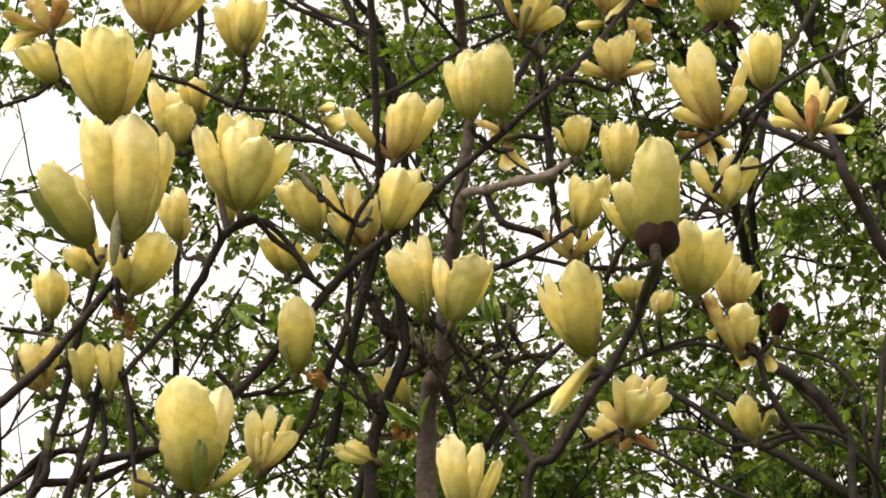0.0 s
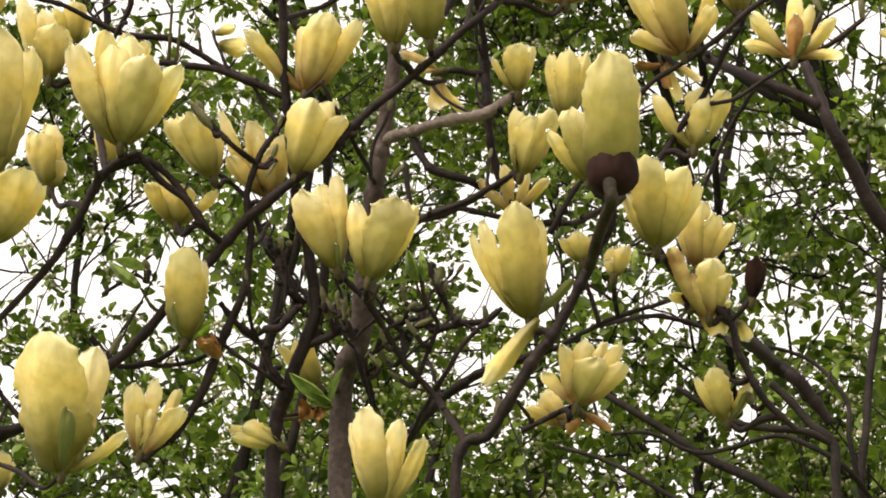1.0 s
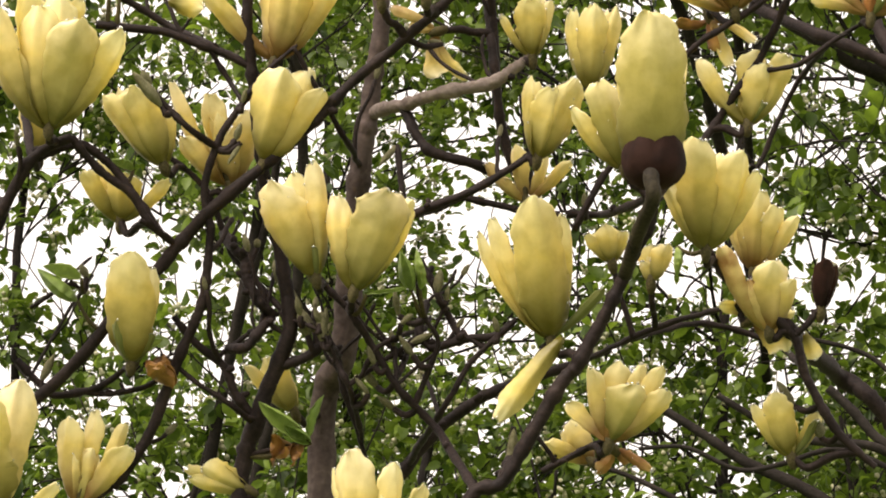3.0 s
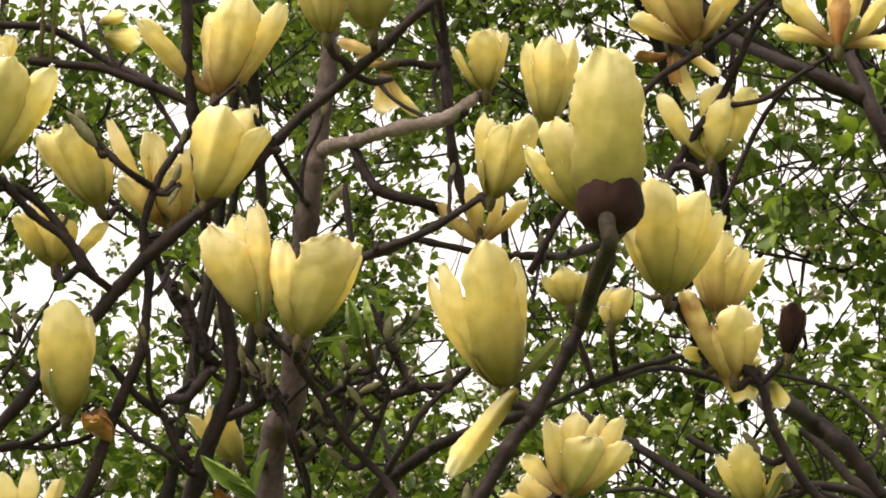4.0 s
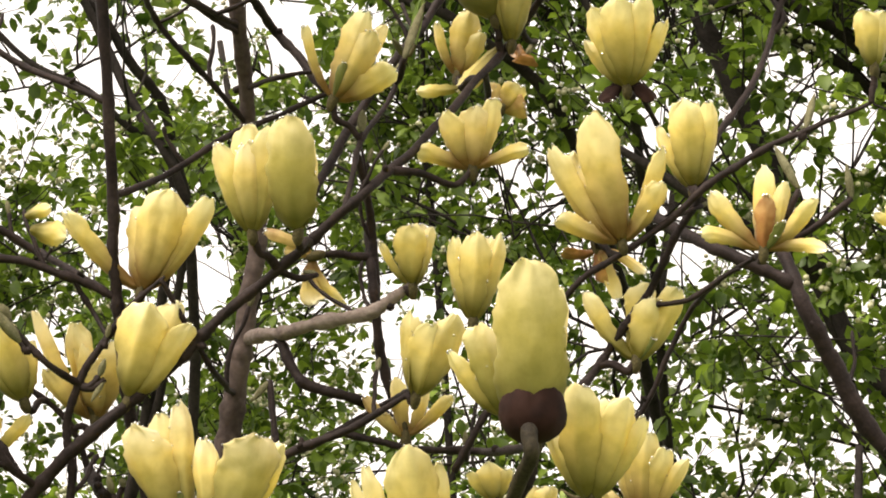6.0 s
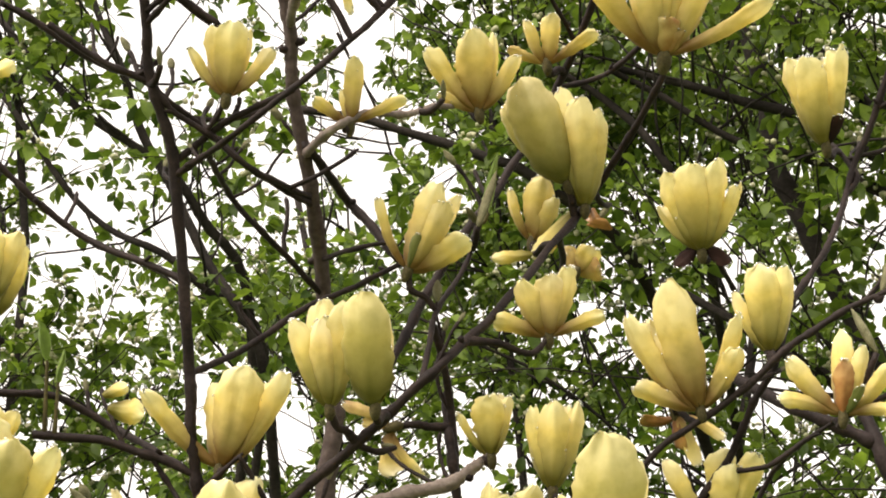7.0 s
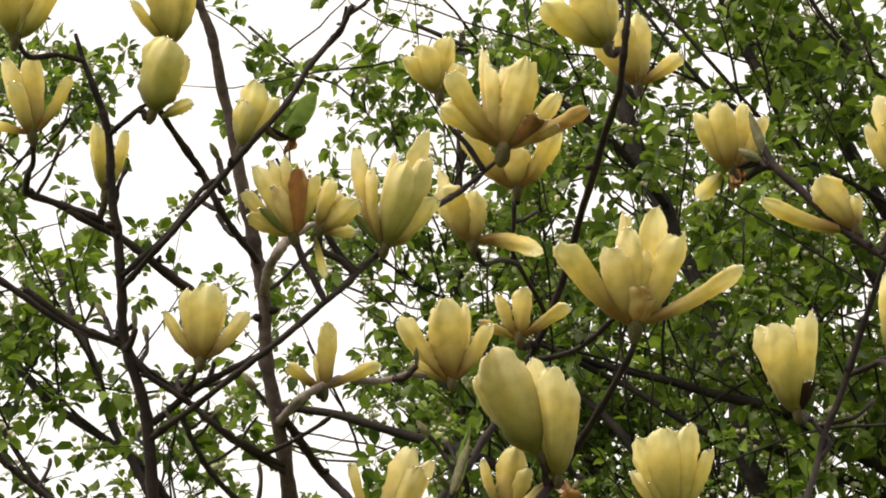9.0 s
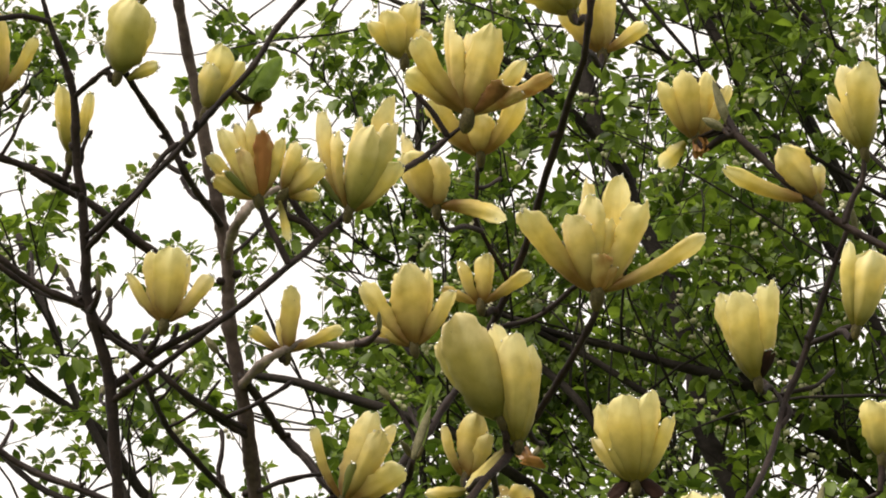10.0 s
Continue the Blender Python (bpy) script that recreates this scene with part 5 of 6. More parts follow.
# ---- leaves and winter buds on the twigs ----
def leaf_blade(base, tip, width, up):
    """A young leaf still folded along its midrib, puckered between the veins and rolled in at the rim."""
    base, tip = Vector(base), Vector(tip)
    t = (tip - base)
    length = t.length
    t.normalize()
    side = t.cross(up).normalized()
    nrm = side.cross(t)
    verts, faces = [], []
    rows, half = 21, 5
    bow, roll, twist = random.uniform(-0.05, 0.20), random.uniform(0.8, 1.6), random.uniform(-0.7, 0.7)
    seed = Vector((random.uniform(0, 40), random.uniform(0, 40), 0))
    for i in range(rows):
        u = i / (rows - 1)
        hw = width * 0.80 * (math.sin(math.pi * min(1, u ** 0.85)) ** 0.75 if 0 < u < 1 else 0.03)
        c = base + t * (u * length) - nrm * (bow * length * u * u)
        ca, sa = math.cos(twist * u), math.sin(twist * u)
        s1, n1 = side * ca + nrm * sa, nrm * ca - side * sa
        for j in range(-half, half + 1):
            v = j / half
            a = abs(v)
            flat, rise = a * math.cos(0.25 + roll * a), a * math.sin(0.25 + roll * a)
            pucker = 0.17 * math.sin(30 * u - 5 * a) * a * (1 - 0.4 * a) + 0.20 * noise.noise(seed + Vector((v * 3, u * 7, 0)))
            verts.append(tuple(c + s1 * (hw * flat * (1 if v >= 0 else -1)) + n1 * (hw * (rise + pucker))))
    w = 2 * half + 1
    for i in range(rows - 1):
        for j in range(w - 1):
            o = i * w + j
            faces.append((o, o + 1, o + w + 1, o + w))
    return verts, faces


def young_leaf(base, tip, width):
    base = Vector(base)
    verts, faces = leaf_blade((0, 0, 0), Vector(tip) - base, width * 0.001, TO_CAMERA + Vector((random.uniform(-.5, .5), 0, random.uniform(0, .9))))
    lf = part("young_leaf", mesh_of("young_leaf", verts, faces), FRESH_LEAF)
    lf.location = base
    tagged(lf, "fresh light green magnolia leaf unfolding on a twig", "leaf", "young leaves on the magnolia")
    foot, rad, dist = nearest_knot(base, (0, 0, 1))
    if 0.004 < dist < 0.10:
        path = spline([(0, 0, 0), tuple((foot - base) * 0.5 + Vector((0, 0, -0.006))), tuple(foot - base)], 4)
        part("leaf_stalk", tube("leaf_stalk", path, np.linspace(0.0015, 0.0028, len(path)), 6), STALK, lf)


def dry_scale(base, tip, width):
    base = Vector(base)
    verts, faces = leaf_blade((0, 0, 0), Vector(tip) - base, width * 0.001, TO_CAMERA + Vector((random.uniform(-.8, .8), 0, random.uniform(-.5, .9))))
    verts = [tuple(Vector(v) + noise.noise_vector(Vector(v) * 95) * 0.0075) for v in verts]
    sc = part("dry_bud_scale", mesh_of("dry_bud_scale", verts, faces, [(0.5, 0.5)] * len(verts)), BROWNED)
    sc.location = base
    tagged(sc, "withered brown bud scale clinging to a twig", "bud scale", "dry scales on the magnolia")
    foot, rad, dist = nearest_knot(base, (0, 0, 1))
    if 0.004 < dist < 0.10:
        path = spline([(0, 0, 0), tuple((foot - base) * 0.5), tuple(foot - base)], 4)
        part("scale_stalk", tube("scale_stalk", path, np.linspace(0.0015, 0.0028, len(path)), 6), BARK, sc)


def winter_bud(base, tip, width):
    base = Vector(base)
    bud = part("leaf_bud", egg("leaf_bud", (0, 0, 0), Vector(tip) - base, width * 0.0004, 0.62), FUZZ)
    bud.location = base
    tagged(bud, "downy grey-green pointed bud at the end of a twig", "bud", "buds on the magnolia")
    foot, rad, dist = nearest_knot(base, (0, 0, 1))
    if 0.004 < dist < 0.10:
        path = spline([(0, 0, 0), tuple((foot - base) * 0.5 + Vector((0, 0, -0.006))), tuple(foot - base)], 4)
        part("bud_stalk", tube("bud_stalk", path, np.linspace(0.0028, 0.0036, len(path)), 7, 0.12), BARK, bud)


young_leaf((-0.249, 3.910, 2.780), (-0.284, 3.892, 2.804), 30.0)
young_leaf((-0.245, 3.903, 2.799), (-0.279, 3.893, 2.808), 20.0)
young_leaf((-0.043, 3.956, 2.658), (-0.085, 3.940, 2.690), 23.1)
young_leaf((-0.040, 3.956, 2.658), (-0.026, 3.939, 2.695), 13.0)
young_leaf((-0.038, 3.957, 2.655), (-0.062, 3.948, 2.669), 20.1)
young_leaf((0.056, 3.894, 2.779), (0.047, 3.876, 2.810), 26.0)
young_leaf((0.015, 3.896, 2.776), (0.056, 3.889, 2.781), 9.0)
young_leaf((0.064, 3.891, 2.778), (0.062, 3.876, 2.812), 20.0)
young_leaf((0.298, 3.893, 2.816), (0.299, 3.900, 2.789), 17.1)
young_leaf((-0.191, 3.928, 2.733), (-0.171, 3.921, 2.745), 15.1)
young_leaf((-0.198, 3.892, 2.900), (-0.219, 3.883, 2.908), 15.2)
young_leaf((0.030, 3.632, 3.462), (0.063, 3.625, 3.503), 26.9)
young_leaf((0.035, 3.635, 3.461), (0.051, 3.634, 3.472), 24.9)
young_leaf((0.021, 3.627, 3.466), (0.046, 3.618, 3.491), 19.9)
young_leaf((-0.215, 3.818, 3.085), (-0.221, 3.801, 3.117), 15.0)
young_leaf((-0.206, 3.826, 3.067), (-0.200, 3.813, 3.093), 12.0)
young_leaf((0.179, 3.948, 3.271), (0.190, 3.948, 3.332), 12.8)
young_leaf((0.172, 3.938, 3.261), (0.189, 3.947, 3.329), 11.8)
winter_bud((-0.034, 3.946, 2.758), (-0.049, 3.933, 2.780), 10.1)
winter_bud((-0.025, 3.947, 2.756), (-0.023, 3.934, 2.778), 9.1)
winter_bud((0.023, 3.962, 2.709), (0.009, 3.952, 2.724), 10.1)
winter_bud((0.038, 3.968, 2.690), (0.023, 3.960, 2.700), 9.1)
winter_bud((0.144, 3.964, 2.623), (0.147, 3.946, 2.662), 15.0)
winter_bud((0.507, 3.782, 3.050), (0.488, 3.781, 3.092), 10.9)
winter_bud((0.516, 3.781, 3.106), (0.528, 3.790, 3.145), 8.9)
winter_bud((0.552, 3.779, 3.040), (0.548, 3.770, 3.069), 8.9)
winter_bud((0.475, 3.794, 3.522), (0.463, 3.782, 3.566), 12.8)
winter_bud((0.471, 3.796, 3.519), (0.451, 3.794, 3.531), 11.8)
winter_bud((0.168, 3.911, 3.240), (0.188, 3.926, 3.304), 10.8)
winter_bud((0.587, 3.809, 3.411), (0.581, 3.793, 3.433), 8.9)
winter_bud((-0.026, 3.632, 3.440), (-0.033, 3.619, 3.450), 8.0)
winter_bud((-0.018, 3.645, 3.416), (-0.024, 3.632, 3.429), 7.0)
winter_bud((0.060, 3.678, 3.399), (0.058, 3.663, 3.416), 6.9)
winter_bud((0.298, 4.044, 3.318), (0.285, 4.037, 3.298), 7.9)
winter_bud((0.045, 3.890, 2.920), (0.028, 3.890, 2.900), 8.0)
winter_bud((-0.098, 3.868, 2.916), (-0.110, 3.869, 2.895), 7.0)
winter_bud((-0.068, 3.871, 2.910), (-0.070, 3.863, 2.917), 9.1)
winter_bud((-0.563, 3.894, 2.730), (-0.563, 3.884, 2.750), 8.9)
winter_bud((-0.522, 3.930, 2.632), (-0.525, 3.918, 2.656), 10.4)
winter_bud((-0.500, 3.900, 2.738), (-0.495, 3.889, 2.758), 7.4)
winter_bud((-0.180, 3.846, 2.964), (-0.187, 3.837, 2.976), 11.9)
winter_bud((-0.167, 3.834, 2.938), (-0.193, 3.815, 2.965), 13.5)
winter_bud((-0.103, 3.867, 2.918), (-0.097, 3.857, 2.931), 8.1)
winter_bud((0.088, 3.856, 3.006), (0.075, 3.851, 3.007), 8.1)
winter_bud((0.218, 3.906, 2.857), (0.216, 3.895, 2.872), 9.1)
winter_bud((0.425, 3.936, 2.645), (0.421, 3.927, 2.660), 13.1)
winter_bud((0.401, 3.930, 2.674), (0.386, 3.920, 2.695), 11.1)
winter_bud((0.044, 3.922, 2.764), (0.040, 3.909, 2.786), 8.0)
winter_bud((0.168, 3.932, 3.253), (0.158, 3.910, 3.260), 8.9)
winter_bud((-0.104, 3.696, 3.309), (-0.105, 3.685, 3.323), 6.9)
winter_bud((0.141, 3.830, 3.333), (0.141, 3.815, 3.345), 6.9)
winter_bud((-0.285, 3.950, 2.717), (-0.272, 3.939, 2.739), 10.1)
winter_bud((-0.242, 3.923, 2.807), (-0.248, 3.914, 2.817), 10.1)
winter_bud((-0.026, 3.948, 2.753), (-0.018, 3.939, 2.766), 8.1)
winter_bud((0.054, 3.950, 2.747), (0.075, 3.942, 2.754), 9.1)
winter_bud((0.135, 3.945, 2.754), (0.131, 3.936, 2.767), 8.1)
dry_scale((-0.187, 3.911, 2.719), (-0.159, 3.915, 2.700), 25.9)
dry_scale((-0.053, 3.957, 2.655), (-0.077, 3.958, 2.637), 22.1)
dry_scale((-0.048, 3.957, 2.655), (-0.058, 3.961, 2.631), 18.1)
dry_scale((0.037, 3.636, 3.461), (0.034, 3.638, 3.445), 11.9)
dry_scale((0.279, 4.043, 3.313), (0.292, 4.034, 3.289), 16.8)
dry_scale((0.447, 3.826, 3.528), (0.448, 3.829, 3.505), 12.9)
dry_scale((0.453, 3.824, 3.526), (0.455, 3.826, 3.505), 9.9)
dry_scale((-0.173, 3.929, 2.733), (-0.163, 3.934, 2.704), 19.3)
dry_scale((-0.427, 3.888, 2.798), (-0.412, 3.897, 2.766), 22.2)
dry_scale((-0.418, 3.887, 2.806), (-0.434, 3.889, 2.784), 17.8)
winter_bud((-0.028, 3.924, 2.759), (-0.033, 3.915, 2.771), 8.4)
winter_bud((-0.046, 3.922, 2.766), (-0.049, 3.911, 2.781), 8.4)
winter_bud((0.046, 3.924, 2.757), (0.057, 3.917, 2.764), 8.9)
winter_bud((-0.064, 3.940, 2.776), (-0.057, 3.932, 2.785), 6.5)
winter_bud((0.087, 3.938, 2.782), (0.090, 3.928, 2.795), 7.0)
winter_bud((0.015, 3.944, 2.697), (0.003, 3.935, 2.710), 6.9)
winter_bud((-0.058, 3.948, 2.754), (-0.051, 3.947, 2.744), 6.5)
winter_bud((0.021, 3.936, 2.722), (0.015, 3.926, 2.737), 8.4)
winter_bud((-0.096, 3.855, 2.949), (-0.092, 3.846, 2.960), 6.0)
winter_bud((-0.563, 3.900, 2.743), (-0.566, 3.892, 2.751), 8.5)
winter_bud((-0.498, 3.900, 2.743), (-0.496, 3.892, 2.753), 8.5)
winter_bud((-0.523, 3.930, 2.624), (-0.522, 3.922, 2.653), 14.0)
winter_bud((-0.406, 3.640, 2.776), (-0.402, 3.632, 2.845), 17.0)
winter_bud((-0.086, 3.930, 2.837), (-0.086, 3.922, 2.842), 9.0)
winter_bud((-0.026, 3.930, 2.743), (-0.027, 3.922, 2.770), 14.0)
winter_bud((-0.040, 3.940, 2.753), (-0.048, 3.932, 2.776), 15.0)
winter_bud((0.079, 3.930, 2.789), (0.083, 3.922, 2.809), 12.0)
winter_bud((0.056, 3.930, 2.729), (0.044, 3.922, 2.745), 9.0)

# ---- trees in young leaf behind ----
def curve_from(start, heading, length, steps, rng, wander, lift):
    p, h = np.array(start, dtype=float), np.array(heading, dtype=float)
    h /= np.linalg.norm(h)
    pts = [p.copy()]
    for i in range(steps):
        h = h + rng.normal(0, wander, 3) + np.array((0, 0, lift))
        h /= np.linalg.norm(h)
        p = p + h * length / steps
        pts.append(p.copy())
    return np.array(pts), h


# open places between the crowns where the sky shows, set from the camera's view: x and z at a depth of 5.4 m, half
# width, half height; they widen along its sight lines
GAPS = ((-0.03, 4.58, 0.08, 0.04), (-0.20, 4.41, 0.07, 0.07), (0.06, 4.27, 0.06, 0.07), (-0.20, 4.16, 0.08, 0.08), (-0.13, 3.94, 0.10, 0.10),
        (0.02, 3.99, 0.08, 0.13), (-0.41, 4.22, 0.07, 0.04), (-0.41, 3.93, 0.06, 0.07), (0.39, 4.47, 0.04, 0.05), (0.55, 3.86, 0.05, 0.03),
        (0.15, 3.98, 0.04, 0.05), (0.05, 3.79, 0.04, 0.05), (0.53, 3.40, 0.03, 0.03), (0.44, 3.10, 0.07, 0.03), (0.15, 3.25, 0.03, 0.03), (0.33, 3.73, 0.06, 0.05), (-0.37, 3.15, 0.04, 0.06),
        (0.57, 3.60, 0.08, 0.05), (0.16, 3.53, 0.04, 0.03), (0.77, 3.76, 0.05, 0.05), (-0.78, 3.64, 0.07, 0.12), (-0.70, 3.46, 0.07, 0.09),
        (-0.60, 3.22, 0.06, 0.06), (-0.34, 3.88, 0.06, 0.05), (-0.77, 3.31, 0.04, 0.09), (-0.38, 4.09, 0.06, 0.05), (-0.32, 4.00, 0.05, 0.07))


def in_view_gap(p):
    # scaled about the camera's later eye point
    back = (p[1] - 1.2) / 4.2
    x, z = 0.13 + (p[0] - 0.13) / back, 1.95 + (p[2] - 1.95) / back
    loose = 1 + 1.1 * noise.noise(Vector(p) * 10.0) + 0.5 * noise.noise(Vector(p) * 23.0)
    return any(((x - c) / a) ** 2 + ((z - d) / b) ** 2 < loose for c, d, a, b in GAPS)


def open_place(p, shift):
    return in_view_gap(p) or noise.noise(Vector(p) * 5.4 + Vector((shift, 0, 0))) + 0.55 * noise.noise(Vector(p) * 14.0) > 0.12


def clear_of_magnolia(path, foot):
    """Limbs of the trees behind bend aside before they reach the magnolia."""
    y = path[:, 1] + foot[1]
    path[:, 1] = np.where(y < 4.6, 4.6 - 0.12 * (4.6 - y), y) - foot[1]
    return path


def leafy_tree(foot, height, reach, limbs, density, seed, label, lean=(0, 0), girth=0.03, clear=0.2, whips=1, boughs=(), bare=()):
    """A fruit tree in young leaf and bud: trunk, limbs, and a crown of twigs, leaves and bud clusters."""
    rng = np.random.default_rng(seed)
    t = thing("leafy_tree", foot, label, "tree")
    at_foot = np.array(foot)
    trunk, _ = curve_from((0, 0, -0.05), (lean[0], lean[1], 1), height * 0.85, 20, rng, 0.085, 0.05)
    part("trunk", tube("trunk", trunk, np.linspace(girth, 0.006, len(trunk)), 12, 0.06), FAR_BARK, t)
    twigs, leaves, buds = Bulk(), Bulk(), Bulk()
    skeleton = []
    for pts, r0, r1 in boughs:
        path = spline(pts, 6) - at_foot
        path += np.array([noise.noise_vector(Vector(p) * 9.0) for p in path]) * 0.008
        part("limb", tube("limb", path, np.linspace(r0, r1, len(path)), 10, 0.08), FAR_BARK, t)
        skeleton.append(path)
    for pts, r0, r1 in bare:
        path = spline(pts, 6) - at_foot
        path += np.array([noise.noise_vector(Vector(p) * 9.0) for p in path]) * 0.006
        part("limb", tube("limb", path, np.linspace(r0, r1, len(path)), 10, 0.08), FAR_BARK, t)
    for i in range(limbs):
        k = clear + (0.98 - clear) * i / limbs
        at = trunk[int(k * (len(trunk) - 1))]
        a = i * 2.399 + rng.uniform(-0.4, 0.4)
        ln = reach * (1.15 - 0.45 * k) * rng.uniform(0.75, 1.15)
        limb, h = curve_from(at, (math.cos(a), math.sin(a), rng.uniform(0.25, 0.9)), ln, 12, rng, 0.17, 0.04)
        limb = clear_of_magnolia(limb, foot)
        part("limb", tube("limb", limb, np.linspace(0.26 * girth * (1.2 - 0.6 * k), 0.0025, len(limb)), 8, 0.06), FAR_BARK, t)
        skeleton.append(limb)
        for b in range(whips):
            whip, _ = curve_from(limb[rng.integers(2, 9)], (math.cos(a + rng.normal(0, 1.0)), math.sin(a + rng.normal(0, 1.0)), rng.uniform(-0.1, 1.3)), reach * rng.uniform(0.5, 0.95), 9, rng, 0.09, 0.02)
            whip = clear_of_magnolia(whip, foot)
            if not in_view_gap(whip[5] + at_foot):
                twigs.tube(whip, np.linspace(0.0032, 0.001, len(whip)), 5)
    for limb in skeleton:
        along = (limb[-1] - limb[0]) / (np.linalg.norm(limb[-1] - limb[0]) + 1e-9)
        for b in range(9):
            q = limb[int((0.12 + 0.09 * b) * (len(limb) - 1))]
            hb = rng.normal(0, 1, 3)
            hb[2] = abs(hb[2]) * 0.8
            hb = hb / np.linalg.norm(hb) + 0.5 * along
            br, hh = curve_from(q, hb, reach * rng.uniform(0.28, 0.55), 8, rng, 0.14, 0.02)
            br = clear_of_magnolia(br, foot)
            if in_view_gap(br[5] + at_foot):
                continue
            twigs.tube(br, np.linspace(0.0021, 0.0009, len(br)), 5)
            for w in range(7):
                q2 = br[2 + w % 7]
                if open_place(q2 + at_foot, seed) or rng.random() < 0.15:
                    continue
                x, y, z = q2 + at_foot
                within = 2.7 < z < 5.1 and -1.1 < x < 1.1
                hw = rng.normal(0, 1, 3)
                hw[2] += 0.25
                tw, h3 = curve_from(q2, hw, rng.uniform(0.05, 0.15), 5, rng, 0.18, 0.03)
                tw = clear_of_magnolia(tw, foot)
                twigs.tube(tw, np.linspace(0.0009, 0.0005, len(tw)), 4)
                for node in (0.45, 1.0):
                    c = tw[int(node * (len(tw) - 1))]
                    ahead = tw[-1] - tw[0]
                    ahead = ahead / (np.linalg.norm(ahead) + 1e-9)
                    for m in range(rng.poisson(density * (1.3 if within else 0.45))):
                        d = rng.normal(0, 0.8, 3) + ahead * 0.5
                        d[2] -= 0.15
                        n = rng.normal(0, 0.6, 3) + np.array((0, 0, 1))
                        ls = rng.uniform(0.012, 0.031)
                        d = d / np.linalg.norm(d)
                        leaves.leaf(c + d * rng.uniform(0.002, 0.015), d, n, ls, ls * rng.uniform(0.48, 0.68))
                if rng.random() < (0.52 if within else 0.12):
                    for m in range(rng.integers(6, 14)):
                        buds.ball(tw[-1] + rng.normal(0, 0.009, 3), rng.uniform(0.0026, 0.0046))
    tagged(part("twigwork", mesh_of("twigwork", twigs.v, twigs.f), FAR_BARK, t), kind="stuff")
    tagged(part("crown", mesh_of("crown", leaves.v, leaves.f), CROWN_LEAF, t, "small fresh green leaves"), kind="stuff")
    tagged(part("blossom", mesh_of("blossom", buds.v, buds.f), BLOSSOM_BUD, t, "whitish-green round bud clusters"), kind="stuff")
    return t


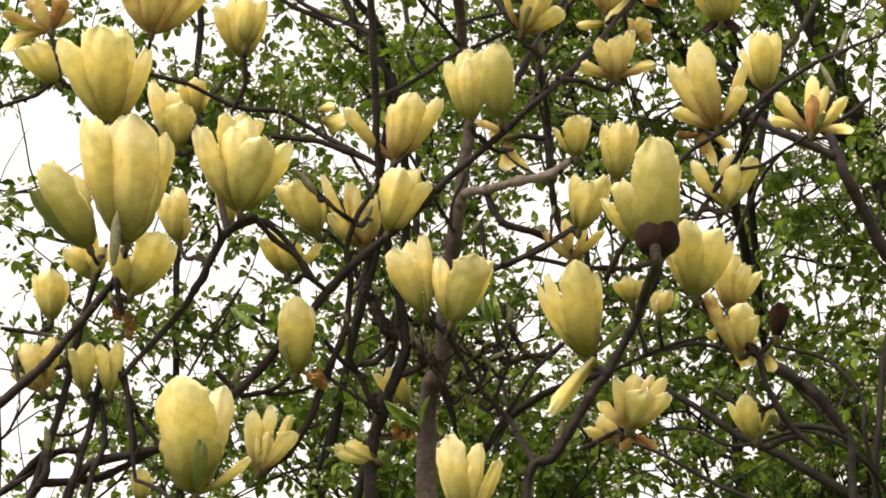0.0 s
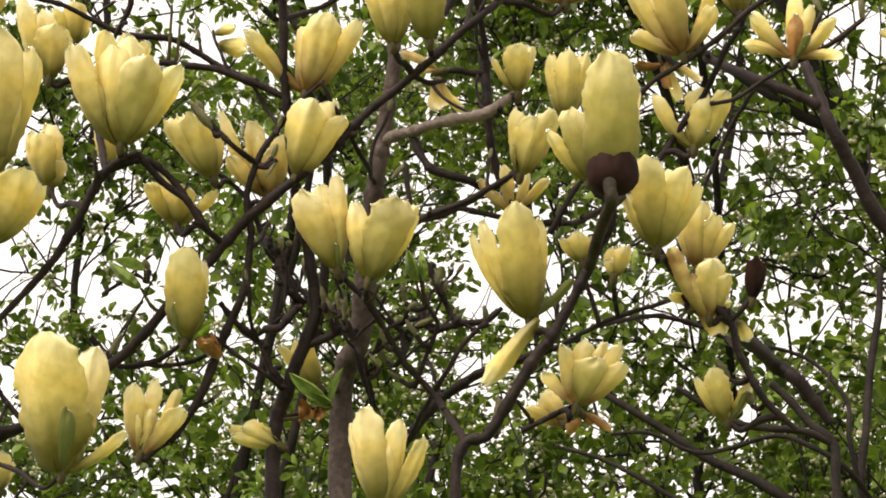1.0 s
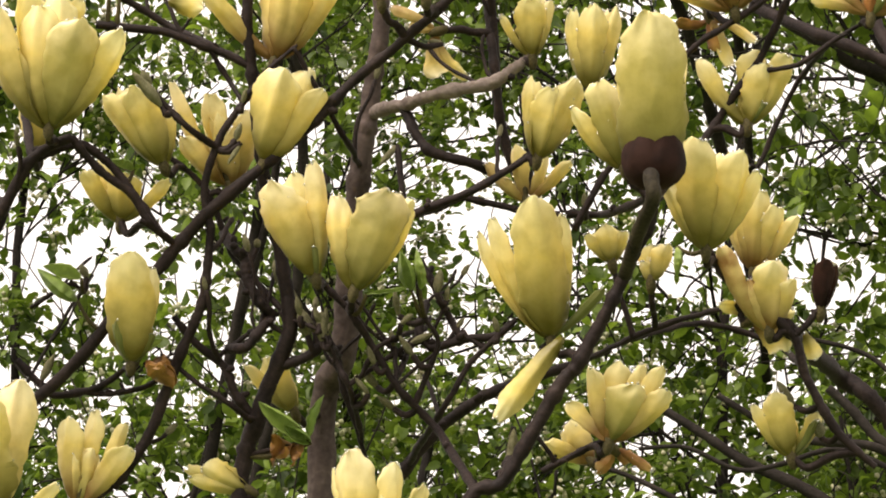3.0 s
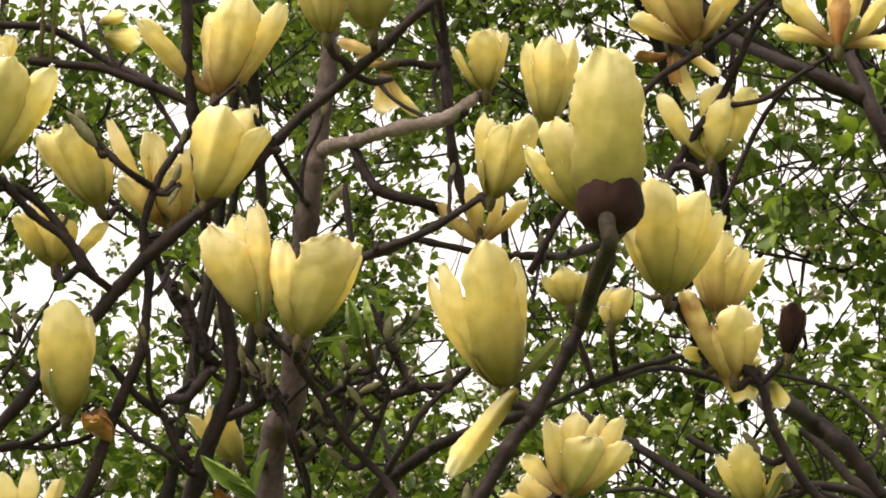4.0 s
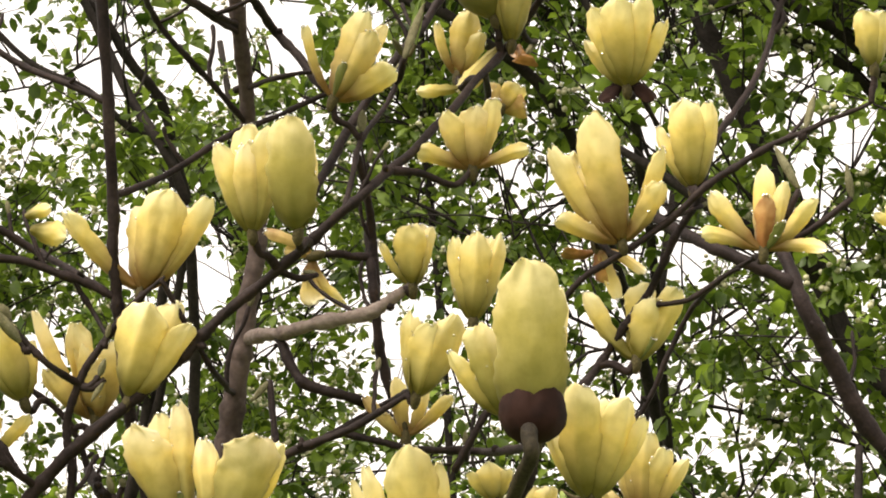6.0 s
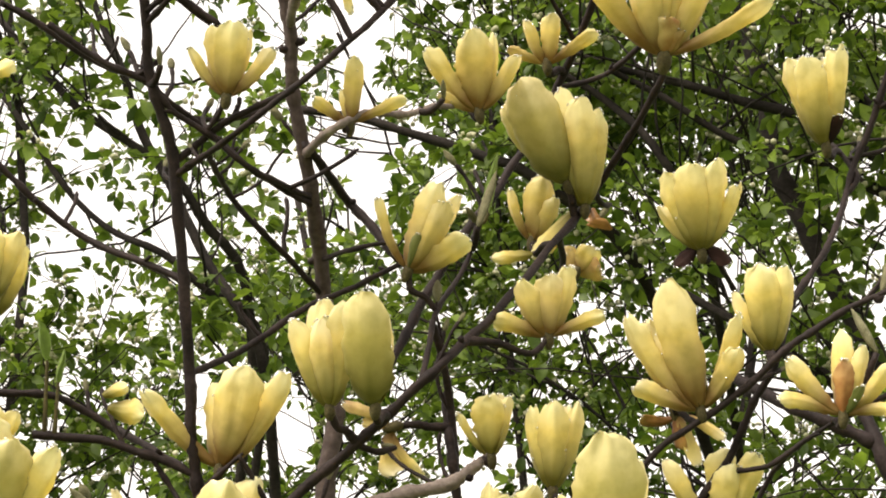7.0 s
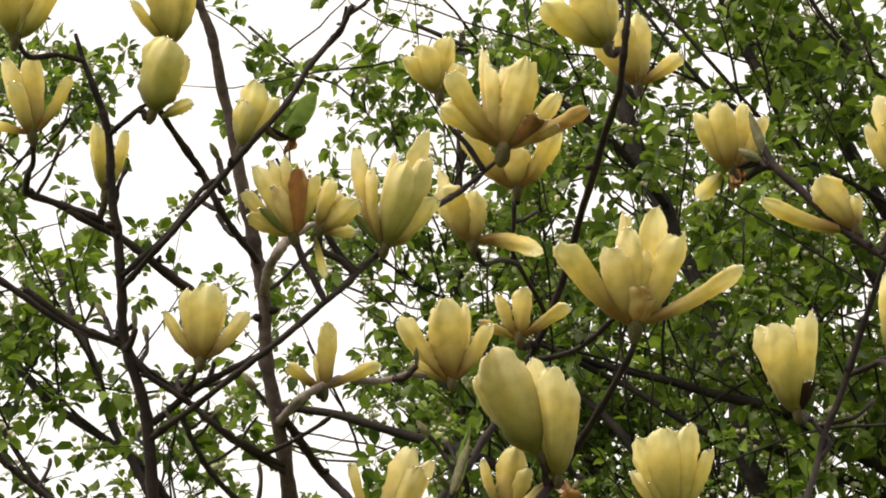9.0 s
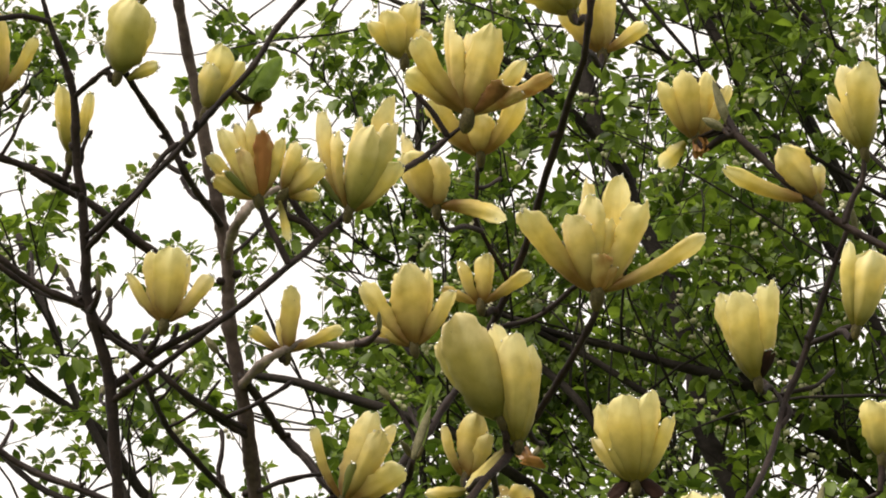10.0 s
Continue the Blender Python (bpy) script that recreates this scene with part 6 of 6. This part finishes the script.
leafy_tree((1.12, 5.06, 0), 5.6, 0.96, 24, 9, 34, "fruit tree in young green leaf with leaning dark limbs", (-0.03, 0), 0.019, 0.55, 1, (
    ([(1.08, 5.06, 2.2), (0.93, 5.04, 3.0), (0.823, 5.00, 3.215), (0.753, 5.00, 3.314), (0.713, 5.00, 3.391), (0.691, 5.00, 3.467), (0.668, 5.00, 3.536), (0.60, 5.0, 3.72), (0.57, 5.0, 3.80), (0.56, 5.0, 3.91), (0.53, 5.0, 4.06), (0.49, 5.0, 4.18), (0.45, 5.0, 4.34), (0.44, 5.02, 4.9)], 0.017, 0.012),
    ([(1.05, 5.06, 3.3), (0.82, 4.98, 3.9), (0.68, 4.9, 4.18), (0.63, 4.9, 4.32), (0.57, 4.9, 4.5)], 0.010, 0.006),
    ([(1.05, 5.06, 3.6), (0.90, 5.03, 3.95), (0.79, 5.0, 4.18), (0.72, 5.0, 4.36), (0.67, 5.0, 4.55)], 0.012, 0.008),
    ([(0.49, 4.98, 4.18), (0.42, 4.9, 4.24), (0.36, 4.9, 4.30), (0.27, 4.9, 4.37), (0.16, 4.9, 4.44)], 0.006, 0.003),
    ([(1.05, 5.06, 3.35), (0.83, 4.92, 3.63), (0.66, 4.8, 3.72), (0.54, 4.8, 3.79), (0.41, 4.8, 3.83), (0.29, 4.82, 3.89)], 0.010, 0.004),
    ([(1.05, 5.06, 3.2), (0.80, 4.92, 3.61), (0.61, 4.8, 3.70), (0.50, 4.8, 3.74), (0.36, 4.8, 3.84), (0.25, 4.8, 3.91)], 0.008, 0.003),
    ([(1.05, 5.06, 3.1), (0.86, 4.96, 3.56), (0.74, 4.9, 3.74), (0.66, 4.9, 3.86), (0.59, 4.92, 3.98)], 0.014, 0.008),
    ([(0.702, 5.00, 3.424), (0.672, 4.96, 3.446), (0.621, 4.92, 3.448), (0.60, 4.9, 3.46), (0.53, 4.9, 3.51), (0.40, 4.9, 3.60)], 0.013, 0.005)), (
    # first five stand in for magnolia branches, traced in view, joined to this trunk
    ([(1.09, 5.06, 1.6), (0.80, 4.70, 2.2), (0.63, 4.50, 2.48), (0.587, 4.45, 2.632), (0.579, 4.45, 2.721), (0.578, 4.45, 2.778), (0.550, 4.45, 2.803), (0.525, 4.45, 2.832), (0.500, 4.45, 2.857)], 0.0075, 0.005),
    ([(0.578, 4.45, 2.778), (0.546, 4.45, 2.793), (0.488, 4.45, 2.798), (0.449, 4.45, 2.807), (0.407, 4.45, 2.833), (0.381, 4.45, 2.852)], 0.0058, 0.0035),
    ([(1.06, 5.06, 2.2), (0.78, 4.75, 2.58), (0.66, 4.58, 2.70), (0.599, 4.50, 2.759), (0.550, 4.50, 2.792), (0.508, 4.50, 2.803), (0.449, 4.50, 2.789), (0.405, 4.50, 2.785), (0.364, 4.50, 2.807), (0.339, 4.50, 2.814), (0.297, 4.50, 2.812)], 0.0045, 0.0022),
    ([(1.06, 5.06, 2.1), (0.78, 4.80, 2.48), (0.65, 4.62, 2.69), (0.612, 4.55, 2.808), (0.611, 4.55, 2.869), (0.577, 4.55, 2.917), (0.542, 4.55, 2.938), (0.482, 4.55, 2.953)], 0.0042, 0.0025),
    ([(1.08, 5.06, 1.9), (0.80, 4.78, 2.35), (0.67, 4.64, 2.60), (0.628, 4.60, 2.747), (0.642, 4.60, 2.849), (0.653, 4.60, 2.944), (0.667, 4.60, 3.009), (0.675, 4.60, 3.074)], 0.0075, 0.0045),
    ([(1.07, 5.06, 2.3), (0.84, 5.02, 2.64), (0.71, 4.97, 2.77), (0.630, 4.95, 2.832), (0.575, 4.95, 2.867), (0.520, 4.95, 2.900), (0.461, 4.95, 2.929), (0.402, 4.95, 2.970), (0.338, 4.95, 3.009), (0.298, 4.95, 3.034)], 0.011, 0.005),
    ([(1.09, 5.06, 1.8), (0.78, 4.80, 2.46), (0.60, 4.66, 2.63), (0.461, 4.60, 2.718), (0.389, 4.60, 2.756), (0.331, 4.60, 2.788), (0.279, 4.60, 2.814), (0.231, 4.60, 2.829)], 0.005, 0.0025)))
leafy_tree((0.52, 5.5, 0), 5.9, 0.86, 34, 7.6, 12, "slender fruit tree in fresh leaf behind the magnolia", (0.02, 0), 0.016, 0.50, 1, (
    ([(0.55, 5.46, 3.3), (0.40, 5.05, 3.64), (0.26, 4.9, 3.74), (0.18, 4.9, 3.78), (0.06, 4.9, 3.83), (-0.05, 4.92, 3.87)], 0.009, 0.005),
    ([(0.55, 5.46, 3.2), (0.48, 5.0, 3.58), (0.42, 4.8, 3.69), (0.34, 4.8, 3.80), (0.24, 4.82, 3.88)], 0.007, 0.004)))
leafy_tree((0.50, 5.95, 0), 5.6, 0.62, 30, 7.4, 14, "slender young fruit tree in fresh leaf", (0.01, 0), 0.014, 0.52)
leafy_tree((-0.95, 5.2, 0), 5.7, 0.80, 13, 7, 30, "thinly leaved young fruit tree with dark twigs", (0.03, 0), 0.012, 0.40, 0)
leafy_tree((-0.28, 5.3, 0), 3.8, 0.58, 20, 9, 15, "low young fruit tree in fresh leaf with arching limbs", (0.01, 0), 0.011, 0.60, 1, (
    ([(-0.27, 5.28, 2.6), (-0.10, 5.0, 3.2), (-0.10, 4.8, 3.48), (-0.17, 4.8, 3.62), (-0.23, 4.8, 3.75), (-0.27, 4.8, 3.86), (-0.32, 4.82, 4.02)], 0.008, 0.0045),
    ([(-0.27, 5.28, 2.9), (-0.10, 4.95, 3.48), (-0.18, 4.8, 3.58), (-0.29, 4.8, 3.66), (-0.39, 4.8, 3.80), (-0.50, 4.82, 3.95)], 0.006, 0.003),
    ([(-0.27, 5.28, 2.8), (-0.12, 4.97, 3.52), (-0.18, 4.84, 3.69), (-0.25, 4.8, 3.76), (-0.34, 4.8, 3.84), (-0.45, 4.82, 3.99)], 0.008, 0.004)))
leafy_tree((0.72, 5.35, 0), 4.2, 0.60, 28, 9, 16, "low bushy fruit tree in fresh leaf and bud", (0.0, 0), 0.013, 0.64)
leafy_tree((-0.45, 5.75, 0), 6.0, 0.52, 20, 7, 35, "slim young fruit tree with leaves in loose tufts", (0.0, 0), 0.008, 0.50, 0)
leafy_tree((0.20, 5.8, 0), 6.1, 0.6, 18, 9, 30, "tall slim fruit tree with its leaves high up", (0.0, 0), 0.007, 0.76, 0)
